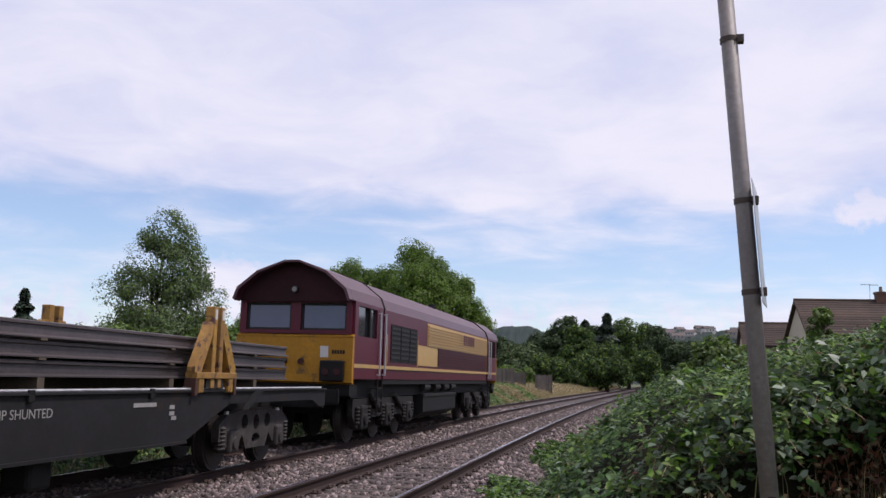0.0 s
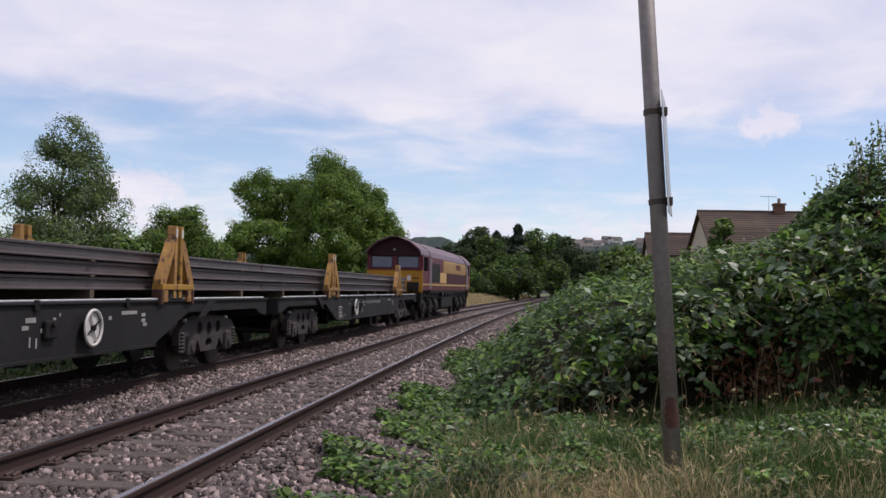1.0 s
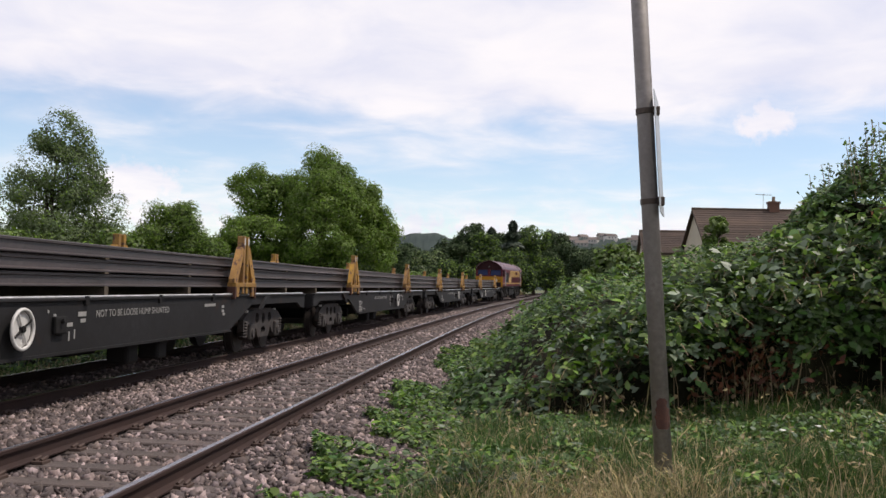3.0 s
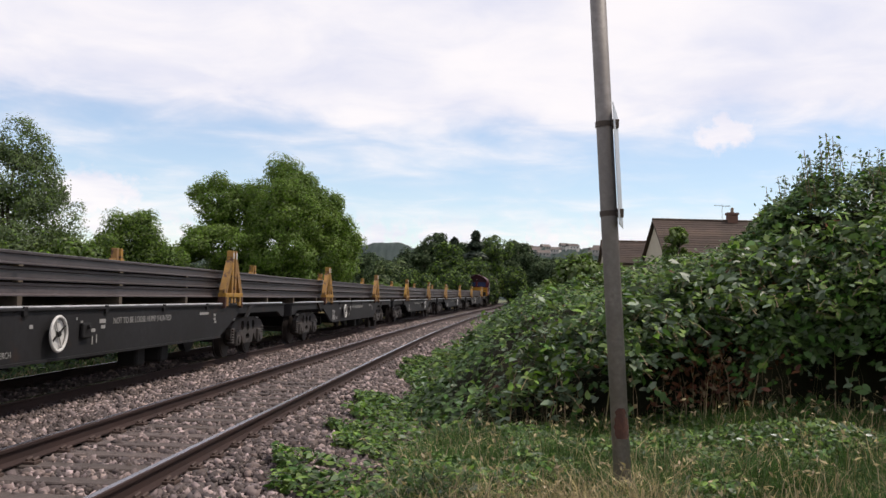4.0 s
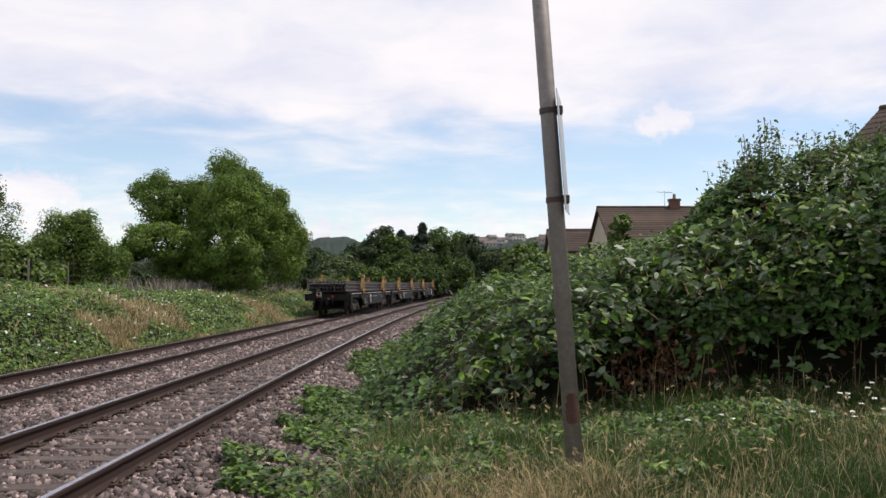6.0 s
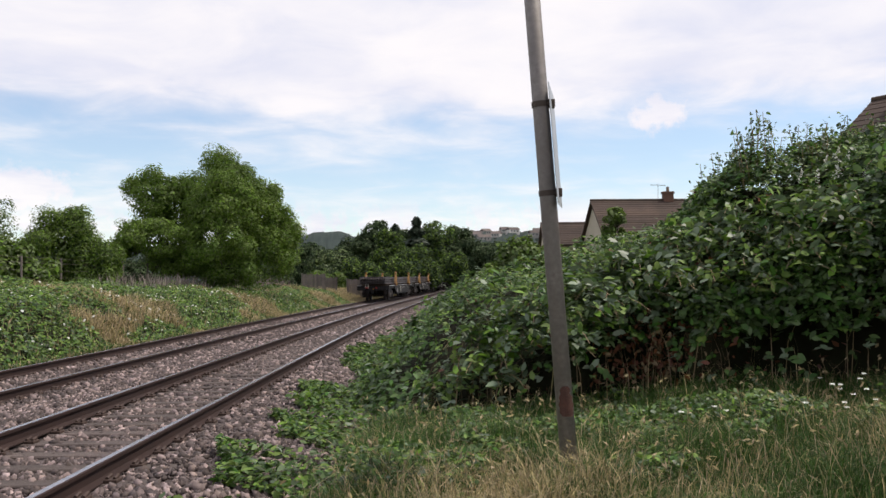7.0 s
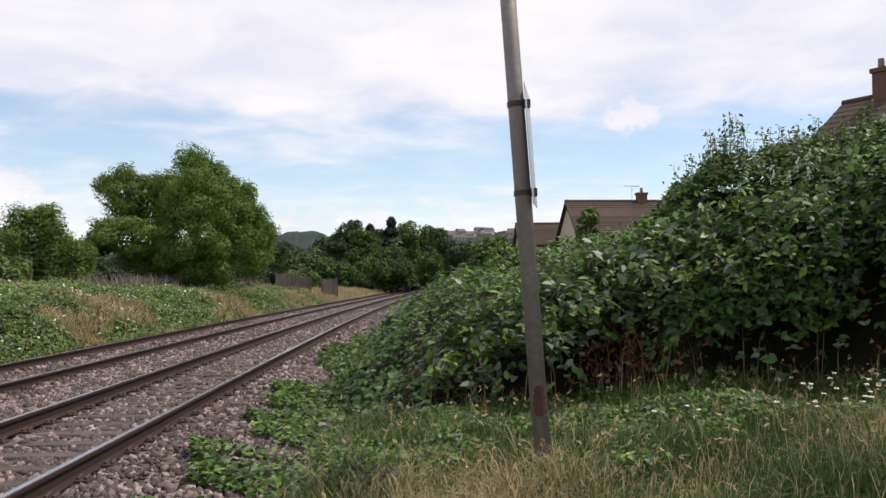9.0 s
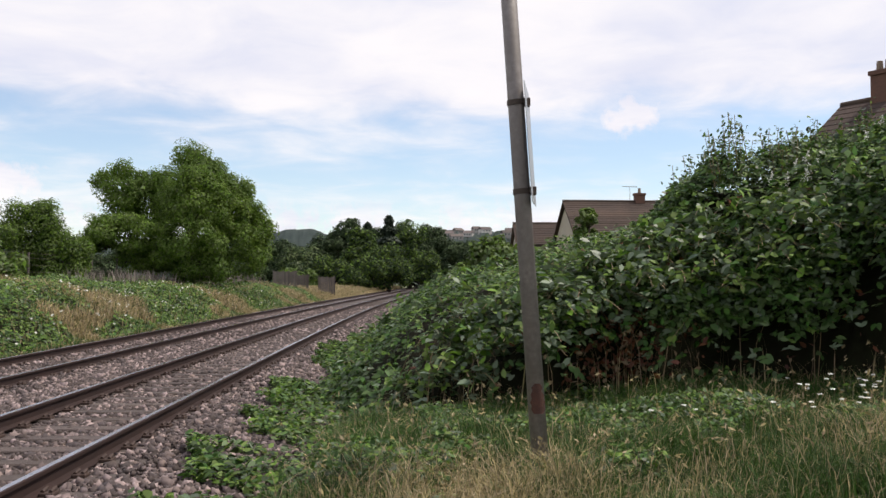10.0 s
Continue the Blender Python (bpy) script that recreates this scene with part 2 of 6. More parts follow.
M["under_black"] = material("oily_black_underframe", (0.012, 0.011, 0.011), (0.007, 0.006, 0.006), 0.75, grain=12, patch=2, spec=0.25)
M["wheel_iron"] = material("dark_wheel_steel", (0.045, 0.036, 0.033), (0.028, 0.022, 0.020), 0.55, 0.3, grain=20, patch=4)
M["tread"] = material("bright_wheel_tread", (0.42, 0.40, 0.39), (0.30, 0.28, 0.27), 0.35, 0.9)
M["new_rail"] = material("mill_scaled_new_rail", (0.112, 0.092, 0.094), (0.060, 0.047, 0.048), 0.5, 0.2, grain=16, patch=1.2, amount=0.75, each=0.3)
M["timber"] = material("packing_timber", (0.10, 0.075, 0.05), (0.055, 0.04, 0.03), 0.9, grain=16, patch=3)
M["white_paint"] = material("dirty_white_paint", (0.62, 0.60, 0.57), (0.42, 0.40, 0.38), 0.6, grain=24, patch=5, amount=0.5)
M["deck_edge"] = material("bright_deck_edge", (0.72, 0.71, 0.71), (0.42, 0.41, 0.41), 0.3, 0.35, grain=5, patch=2.5, amount=0.9)
M["lamp_red"] = material("red_lamp_lens", (0.42, 0.015, 0.02), (0.3, 0.01, 0.015), 0.3)
M["hose_red"] = material("red_hose_cock", (0.35, 0.02, 0.02), (0.2, 0.015, 0.015), 0.5)
M["rubber"] = material("black_rubber", (0.016, 0.015, 0.015), (0.01, 0.01, 0.01), 0.75)
M["lamp_glass"] = material("lamp_lens_glass", (0.24, 0.22, 0.20), (0.15, 0.14, 0.13), 0.2, spec=0.6)
# the blue of reflected sky is painted into this glass
M["cab_glass"] = material("sky_reflection_blue_glass", (0.050, 0.064, 0.150), (0.030, 0.040, 0.100), 0.1, grain=2, patch=0.6, amount=0.5, spec=0.7)
M["faded_white"] = material("faded_white_lettering", (0.36, 0.345, 0.33), (0.22, 0.21, 0.20), 0.7, grain=30, patch=6, amount=0.7)
M["loco_iron"] = material("oily_loco_iron", (0.024, 0.020, 0.019), (0.011, 0.010, 0.009), 0.75, grain=12, patch=3, amount=0.85, grime=(0.065, 0.05, 0.042), grime_at=0.62, spec=0.3)
M["lamp_dark"] = material("unlit_lamp_lens", (0.06, 0.02, 0.02), (0.03, 0.012, 0.012), 0.25)
# ---- the line's geometry ----
TRACK_GAP = 3.608
HEAD0, BEND0, BEND1, BEND2 = -0.03306, -0.0462e-3, 3.737e-5, -3.196e-7
S_END = 130.0


def heading(s):
    q = min(s, S_END)
    return HEAD0 + BEND0 * q + BEND1 * q * q / 2 + BEND2 * q ** 3 / 3


S_MIN, S_MAX = -140, 420
_xs, _ys = [0.0], [0.0]
for _s in range(S_MIN, S_MAX):
    _h = heading(_s + 0.5)
    _xs.append(_xs[-1] + math.sin(_h))
    _ys.append(_ys[-1] + math.cos(_h))
_grid = np.arange(S_MIN, S_MAX + 1)
LINE_X = np.array(_xs) - _xs[-S_MIN] - 3.523
LINE_Y = np.array(_ys) - _ys[-S_MIN]


def rise(s):
    q = min(max(s, 0), 130.0)
    return 3.73e-5 * q * q + 6.73e-8 * q ** 3 + (0.0048 * (s - 130) if s > 130 else 0)


def on_line(s, off=0.0, z=0.0):
    """The point s metres along the near track, off metres to its left, z over its rail heads."""
    h = heading(s)
    return Vector((np.interp(s, _grid, LINE_X) - off * math.cos(h), np.interp(s, _grid, LINE_Y) + off * math.sin(h), rise(s) + z))


_head = np.array([heading(float(v)) for v in _grid])
_rise = np.array([rise(float(v)) for v in _grid])


def line_place(x, y):
    """Arrays: metres along, metres to the left of the near track, and its height there."""
    x, y = np.atleast_1d(np.asarray(x, float)), np.atleast_1d(np.asarray(y, float))
    off, al, up = np.empty_like(x), np.empty_like(x), np.empty_like(x)
    for k0 in range(0, len(x), 4000):
        a, b = x[k0:k0 + 4000, None], y[k0:k0 + 4000, None]
        i = np.argmin((a - LINE_X) ** 2 + (b - LINE_Y) ** 2, axis=1)
        h = _head[i]
        al[k0:k0 + 4000] = _grid[i] + (a[:, 0] - LINE_X[i]) * np.sin(h) + (b[:, 0] - LINE_Y[i]) * np.cos(h)
        off[k0:k0 + 4000] = -((a[:, 0] - LINE_X[i]) * np.cos(h) - (b[:, 0] - LINE_Y[i]) * np.sin(h))
        up[k0:k0 + 4000] = _rise[i]
    return al, off, up


PROFILE = np.array([     # metres left of the near track, ground height over the rail heads
    (-400, 3.0), (-60, 2.0), (-25, 1.0), (-14, 0.45), (-10, 0.25), (-7, 0.0), (-5, -0.22), (-3.4, -0.30), (-2.5, -0.34), (-1.65, -0.22), (-1.25, -0.17),
    (-0.7, -0.195), (0, -0.21), (0.7, -0.195), (1.35, -0.17), (1.8, -0.22), (2.3, -0.26), (2.9, -0.25), (3.6, -0.27), (4.3, -0.25),
    (4.85, -0.26), (5.3, -0.38), (6.2, -0.30), (8, 0.05), (11, 0.30), (18, 0.3), (40, 0.0), (120, -1.0), (400, -2.0)])


def ground_z(x, y):
    al, off, up = line_place(x, y)
    z = np.interp(off, PROFILE[:, 0], PROFILE[:, 1])
    return z + up


def part(name, bm, mat, parent=None, label="", m=None, smooth=False):
    me = bpy.data.meshes.new(name)
    if smooth:
        for f in bm.faces:
            f.smooth = True
    bm.to_mesh(me)
    bm.free()
    me.materials.append(M[mat] if isinstance(mat, str) else mat)
    ob = new(name, me)
    if parent:
        ob.parent = parent
    if m is not None:
        ob.matrix_basis = m
    if label:
        ob["label"] = label
    return ob


def raw_mesh(name, verts, faces, mats, smooth=False, idx=None):
    me = bpy.data.meshes.new(name)
    me.from_pydata(verts, [], faces)
    for k in mats:
        me.materials.append(M[k])
    if smooth:
        me.polygons.foreach_set("use_smooth", [True] * len(me.polygons))
    if idx is not None:
        me.polygons.foreach_set("material_index", idx)
    me.update()
    return new(name, me)


def quads_mesh(name, V, n_per, mats, idx=None, smooth=False):
    """V: (count, n_per, 3) array, each row one polygon."""
    count = V.shape[0]
    me = bpy.data.meshes.new(name)
    me.vertices.add(count * n_per)
    me.vertices.foreach_set("co", V.reshape(-1).astype(np.float32))
    me.loops.add(count * n_per)
    me.loops.foreach_set("vertex_index", np.arange(count * n_per, dtype=np.int32))
    me.polygons.add(count)
    me.polygons.foreach_set("loop_start", np.arange(0, count * n_per, n_per, dtype=np.int32))
    for k in mats:
        me.materials.append(M[k])
    if idx is not None:
        me.polygons.foreach_set("material_index", np.asarray(idx, dtype=np.int32))
    me.update(calc_edges=True)
    if smooth:
        me.polygons.foreach_set("use_smooth", [True] * count)
    return new(name, me)


def box(bm, x0, x1, y0, y1, z0, z1, bevel=0.0):
    r = bmesh.ops.create_cube(bm, size=1.0, matrix=Matrix.Translation(((x0 + x1) / 2, (y0 + y1) / 2, (z0 + z1) / 2)) @ Matrix.Diagonal((x1 - x0, y1 - y0, z1 - z0, 1)))
    if bevel:
        es = list({e for v in r["verts"] for e in v.link_edges})
        bmesh.ops.bevel(bm, geom=es, offset=bevel, segments=2, affect="EDGES", profile=0.5)
    return r["verts"]


def tube(bm, p0, p1, r0, r1=None, seg=8, caps=True):
    p0, p1 = Vector(p0), Vector(p1)
    r1 = r0 if r1 is None else r1
    q = (p1 - p0).to_track_quat("Z", "Y").to_matrix().to_4x4()
    bmesh.ops.create_cone(bm, cap_ends=caps, segments=seg, radius1=r0, radius2=r1, depth=(p1 - p0).length,
                          matrix=Matrix.Translation((p0 + p1) / 2) @ q)


def prism(bm, pts, y0, y1, axis="y"):
    """An outline (a, z) pushed from y0 to y1 along y, or along x with axis 'x'."""
    def P(a, z, t):
        return (a, t, z) if axis == "y" else (t, a, z)
    lo = [bm.verts.new(P(a, z, y0)) for a, z in pts]
    hi = [bm.verts.new(P(a, z, y1)) for a, z in pts]
    n = len(pts)
    bm.faces.new(lo)
    bm.faces.new(hi[::-1])
    for k in range(n):
        bm.faces.new((lo[k], hi[k], hi[(k + 1) % n], lo[(k + 1) % n]))
    bmesh.ops.recalc_face_normals(bm, faces=bm.faces)
# ---- ground, rails ----
def build_ground():
    # one sheet: fine by the line, coarse to the horizon
    offs = [-3200, -1800, -1000, -600, -300, -150, -80, -45, -25, -16, -12, -9, -7, -5.5, -4.4, -3.4, -2.8, -2.4, -2.0, -1.65, -1.4, -1.1, -0.7, -0.3, 0, 0.3, 0.7, 1.0, 1.35, 1.8, 2.3,
            2.9, 3.3, 3.6, 4.0, 4.3, 4.85, 5.3, 6.2, 7, 8, 9.5, 11, 14, 18, 26, 40, 70, 120, 200, 350, 600, 1000, 1800, 3200]
    ss = list(range(-3000, -140, 400)) + list(range(-140, -10, 10)) + list(range(-10, 60, 1)) + list(range(60, 160, 4)) + list(range(160, 300, 14)) + [320, 400, 520, 700, 1000, 1500, 2200, 3200]
    V, F, I = [], [], []
    for s in ss:
        for o in offs:
            wide = abs(o) > 40 or s > 200 or s < -100
            if wide:
                q = max(min(s, 200), -100)
                h = heading(q) if abs(o) <= 40 else 0.0
                b = on_line(max(min(s, 200), -100))
                p = Vector((b.x - o * math.cos(h) + (s - q) * math.sin(h if abs(o) <= 40 else 0), b.y + o * math.sin(h) + (s - q), rise(q)))
                p.z += np.interp(max(min(o, 400), -400), PROFILE[:, 0], PROFILE[:, 1])
            else:
                p = on_line(s, o)
                p.z += np.interp(o, PROFILE[:, 0], PROFILE[:, 1])
            if abs(o) < 20 and -20 < s < 160:
                p.z += 0.03 * noise.noise(Vector((p.x * 1.3, p.y * 1.3, 0)))
            V.append(p)
    n = len(offs)
    for i in range(len(ss) - 1):
        for j in range(n - 1):
            F.append((i * n + j, i * n + j + 1, (i + 1) * n + j + 1, (i + 1) * n + j))
            mid = (offs[j] + offs[j + 1]) / 2
            I.append(0 if -2.45 < mid < 5.1 else 1)
    g = raw_mesh("ground", V, F, ["ballast", "soil"], True, I)
    return tagged(g, "stony track bed and rough overgrown soil beside it", "ground", kind="structure")


build_ground()

RAIL_OUTLINE = [(-0.07, -0.159), (0.07, -0.159), (0.07, -0.148), (0.012, -0.128), (0.009, -0.045), (0.035, -0.034), (0.036, -0.008), (0.026, 0.0),
                (-0.026, 0.0), (-0.036, -0.008), (-0.035, -0.034), (-0.009, -0.045), (-0.012, -0.128), (-0.07, -0.148)]


def build_rail(off, drop):
    V, F, I = [], [], []
    ss = [float(v) for v in range(-60, 60)] + [60 + 2.0 * k for k in range(120)]
    n = len(RAIL_OUTLINE)
    for s in ss:
        for a, z in RAIL_OUTLINE:
            V.append(on_line(s, off - a, z + drop))
    for i in range(len(ss) - 1):
        for k in range(n):
            F.append((i * n + k, i * n + (k + 1) % n, (i + 1) * n + (k + 1) % n, (i + 1) * n + k))
            I.append(1 if k == 7 else 0)
    F += [tuple(range(n))[::-1], tuple((len(ss) - 1) * n + k for k in range(n))]
    I += [0, 0]
    ob = raw_mesh("track_rail", V, F, ["rail_side", "rail_top"], False, I)
    return tagged(ob, "rusty steel running rail with a polished head", "rail", "running rails of the two tracks", kind="structure")


for off, drop in ((-0.7525, -0.008), (0.7525, 0.008), (TRACK_GAP - 0.7525, -0.088), (TRACK_GAP + 0.7525, -0.072)):
    build_rail(off, drop)
# ---- leaves, grass, trees ----
RNG = np.random.default_rng(7)


def unit(v):
    return v / np.maximum(np.linalg.norm(v, axis=-1, keepdims=True), 1e-9)


def leaf_polys(P, Nrm, size, rng, long=1.45, fold=0.22, droop=0.0, sides=6):
    """Leaf blades: a pointed, folded outline at each P, facing Nrm."""
    n = len(P)
    r = rng.normal(size=(n, 3))
    r[:, 2] -= droop
    t = unit(np.cross(Nrm, np.cross(r, Nrm)))
    b = np.cross(Nrm, t)
    if sides == 6:
        out = [(-0.5, 0, 0), (-0.18, 0.40, 1), (0.22, 0.34, 1), (0.62, 0, -0.6), (0.22, -0.34, 1), (-0.18, -0.40, 1)]
    else:
        out = [(-0.5, 0, 0), (0.0, 0.40, 1), (0.6, 0, -0.5), (0.0, -0.40, 1)]
    V = np.empty((n, len(out), 3))
    s = size[:, None]
    for k, (u, w, f) in enumerate(out):
        V[:, k] = P + s * (t * u * long + b * w + Nrm * f * fold * 0.5)
    return V


def blade_polys(P, height, width, rng, bend=0.5, stiff=None):
    n = len(P)
    a = rng.uniform(0, 2 * math.pi, n)
    d = np.stack([np.cos(a), np.sin(a), np.zeros(n)], 1)
    c = rng.uniform(0, 2 * math.pi, n)
    e = np.stack([np.cos(c), np.sin(c), np.zeros(n)], 1)
    w = (width[:, None] / 2) * e
    h = height[:, None]
    up = np.array([0, 0, 1.0])
    k = (bend * rng.uniform(0.2, 1.2, n))[:, None]
    V = np.empty((n, 2, 4, 3))
    mid = P + up * h * 0.6 + d * h * k * 0.25
    tip = P + up * h * (1 - 0.25 * k) + d * h * k * 0.85
    V[:, 0, 0], V[:, 0, 1], V[:, 0, 2], V[:, 0, 3] = P - w, P + w, mid + w * 0.75, mid - w * 0.75
    V[:, 1, 0], V[:, 1, 1], V[:, 1, 2], V[:, 1, 3] = mid - w * 0.75, mid + w * 0.75, tip + w * 0.12, tip - w * 0.12
    return V.reshape(2 * n, 4, 3)


def smooth_noise(x, y, scale, seed):
    """Cheap value noise on arrays, -1..1."""
    g = np.random.default_rng(seed).uniform(-1, 1, (64, 64))
    u, v = x / scale, y / scale
    i, j = np.floor(u).astype(int), np.floor(v).astype(int)
    fu, fv = u - i, v - j
    fu, fv = fu * fu * (3 - 2 * fu), fv * fv * (3 - 2 * fv)
    G = lambda a, b: g[a % 64, b % 64]
    return (G(i, j) * (1 - fu) + G(i + 1, j) * fu) * (1 - fv) + (G(i, j + 1) * (1 - fu) + G(i + 1, j + 1) * fu) * fv


# the bramble bank beside the line: crest heights across, and where its front and line-side edges run
CREST_X = np.array([-3.2, -2.4, -1.5, -0.6, 0.5, 1.7, 2.6, 2.98, 3.32, 3.7, 4.4, 5.2, 7.0, 14.0])
CREST_Z = np.array([0.0, 0.4, 0.95, 1.38, 1.80, 2.05, 2.20, 2.42, 2.78, 3.05, 3.18, 3.30, 3.6, 3.8])
# past x 4.8 the front swings nearer unseen, added to shade the grass
FRONT_X = np.array([-3.0, -2.0, -1.0, 0.0, 1.0, 3.0, 4.8, 5.6, 6.6, 14.0])
FRONT_Y = np.array([17.0, 13.4, 11.4, 10.9, 10.8, 10.9, 10.6, 9.0, 6.8, 4.0])


def front_y(x):
    return np.interp(x, FRONT_X, FRONT_Y) + 0.45 * smooth_noise(x, x * 0, 1.1, 15) + 0.2 * smooth_noise(x, x * 0, 0.4, 16)


def hood(x):
    """How far the brambles hang over open ground along the front, 0 to 1."""
    return np.interp(x, [-0.3, 0.5, 1.4], [0.0, 0.35, 1.0])


def bank_height(x, y, recess=0.0):
    y = y - recess * hood(x)
    al, off, up = line_place(x, y)
    xx = x * 13 / np.maximum(y, 13)                # the bank spreads as it goes back
    crest = np.interp(xx, CREST_X, CREST_Z)
    into = y - front_y(x)
    back = np.clip(into / 3.6, 0, 1)
    side = np.clip((-off - (2.05 + 0.012 * np.clip(y - 18, 0, 40))) / 1.9, 0, 1)
    lip = hood(x) * np.clip(into / 0.22, 0, 1) * (1.18 + 0.22 * smooth_noise(x, x * 0, 0.8, 17)) / np.maximum(crest, 1.2)
    f = (lip + (1 - lip) * np.sin(back * math.pi / 2) ** 0.75) * np.sin(side * math.pi / 2) ** 0.9
    lump = 0.24 * smooth_noise(x, y, 1.1, 3) + 0.14 * smooth_noise(x, y, 0.5, 4) + 0.2 * smooth_noise(x, y, 2.6, 5)
    far = np.clip((y - 15.5) / 30, 0, 1)
    calm = np.interp(x, [-1.0, 1.0], [0.55, 1.0])
    h = crest * f * (1 - 0.55 * far) * (1 + 0.25 * lump * calm) + f * lump * 0.55 * calm
    return np.where(f > 0.01, np.maximum(h, 0.02), 0.0)


def field_normal(fun, x, y, e=0.12):
    dx = (fun(x + e, y) - fun(x - e, y)) / (2 * e)
    dy = (fun(x, y + e) - fun(x, y - e)) / (2 * e)
    return unit(np.stack([-dx, -dy, np.ones_like(x)], 1))


# a closed dark sheet under the leaves, standing in for deep shade
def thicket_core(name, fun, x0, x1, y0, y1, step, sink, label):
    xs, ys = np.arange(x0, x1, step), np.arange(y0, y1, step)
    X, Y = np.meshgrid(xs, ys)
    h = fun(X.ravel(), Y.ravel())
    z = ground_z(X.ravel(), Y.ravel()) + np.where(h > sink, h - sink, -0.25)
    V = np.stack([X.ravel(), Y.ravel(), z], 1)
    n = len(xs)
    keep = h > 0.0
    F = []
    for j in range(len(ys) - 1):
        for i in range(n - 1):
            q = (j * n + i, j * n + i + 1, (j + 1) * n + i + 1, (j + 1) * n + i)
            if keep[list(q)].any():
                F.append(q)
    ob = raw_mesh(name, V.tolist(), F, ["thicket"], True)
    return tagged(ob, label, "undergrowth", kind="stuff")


def bank_leaves():
    rng = np.random.default_rng(11)
    n = 320000
    # denser towards the near face
    y = 8.0 + 40 * rng.uniform(0, 1, n) ** 2.1
    x = rng.uniform(-3.6, 13.5, n)
    # leaves of the added right-hand stretch, out of view, there for its shade
    x = np.concatenate([x, rng.uniform(5.0, 9.0, 30000)])
    y = np.concatenate([y, rng.uniform(5.5, 10.8, 30000)])
    # the steep face of the tall bushes carries more
    x = np.concatenate([x, rng.uniform(2.4, 9.0, 55000)])
    y = np.concatenate([y, rng.uniform(10.8, 15.2, 55000)])
    keep = (x < np.maximum(0.62 * y + 1.0, 8.0)) & (x > -0.42 * y)
    x, y = x[keep], y[keep]
    h = bank_height(x, y)
    keep = h > 0.05
    x, y, h = x[keep], y[keep], h[keep]
    g = ground_z(x, y)
    nrm = field_normal(lambda a, b: bank_height(a, b), x, y)
    slope = 1 / np.maximum(nrm[:, 2], 0.25)
    # extra on steep faces
    keep = rng.uniform(0, 1, len(x)) < np.clip(slope / 2.6, 0.35, 1)
    x, y, h, g, nrm = x[keep], y[keep], h[keep], g[keep], nrm[keep]
    # the lower face hangs open, its stems in shade
    low = np.clip((y - front_y(x)) / 3.6, 0, 1)
    gap = smooth_noise(x, y, 0.7, 61)
    keep = rng.uniform(0, 1, len(x)) < np.where((h < 0.95) & (low < 0.08), 1 - 0.93 * hood(x), 1)
    keep &= rng.uniform(0, 1, len(x)) < np.clip(0.80 + 1.1 * gap, 0.12, 1)
    x, y, h, g, nrm, low = x[keep], y[keep], h[keep], g[keep], nrm[keep], low[keep]
    m = len(x)
    depth = rng.exponential(0.13, m) - 0.09
    P = np.stack([x, y, g + h], 1) - nrm * depth[:, None]
    P += rng.normal(0, 0.03, (m, 3))
    P[:, 2] = np.maximum(P[:, 2], g + 0.03)
    face = unit(nrm * 0.6 + np.array([-0.1, -0.15, 0.75]) + rng.normal(0, 0.42, (m, 3)))
    # a fringe droops from the lip
    P[:, 2] -= np.where(low < 0.12, hood(x) * rng.exponential(0.11, m), 0)
    size = rng.uniform(0.045, 0.098, m) * (1 + 0.022 * np.clip(y - 12, 0, 30)) * np.interp(low, [0, 0.25, 0.6, 1], [1.0, 0.9, 0.68, 0.6])
    kind = rng.uniform(0, 1, m)
    spot = smooth_noise(x, y, 1.4, 21)
    idx = np.zeros(m, int)
    idx[kind > 0.70 - 0.22 * spot] = 1
    idx[(kind > 0.62 - 0.2 * spot) & (low > 0.45) & (x > 1)] = 1
    # grey leaves thicken towards the lip, standing in for reflected sky
    idx[kind > np.interp(low, [0, 0.3, 0.5], [0.80, 0.86, 0.96]) - 0.05 * spot] = 2
    # a withered patch
    wither = ((x - 2.75) / 0.36) ** 2 + ((P[:, 2] - 1.72) / 0.26) ** 2 < rng.uniform(0.1, 1.5, m)
    idx[wither & (rng.uniform(0, 1, m) < 0.5) & (y < 14.5)] = 3
    idx[(rng.uniform(0, 1, m) < 0.006)] = 3
    # three leaflets to a leaf
    V = [leaf_polys(P, face, size, rng)]
    I = [idx]
    for k in range(2):
        sh = unit(np.cross(face, rng.normal(size=(m, 3)))) * size[:, None] * 0.75
        f2 = unit(face + rng.normal(0, 0.25, (m, 3)))
        sel = (y < 22) & (rng.uniform(0, 1, m) < 0.7)
        V.append(leaf_polys((P + sh)[sel], f2[sel], size[sel] * 0.85, rng))
        I.append(idx[sel])
    ob = quads_mesh("bramble_thicket", np.concatenate(V), 6, ["bramble", "bramble_pale", "bramble_grey", "dead_leaf"], np.concatenate(I))
    return tagged(ob, "dense dark green bramble thicket with pale and withered leaves", "bramble", kind="stuff")


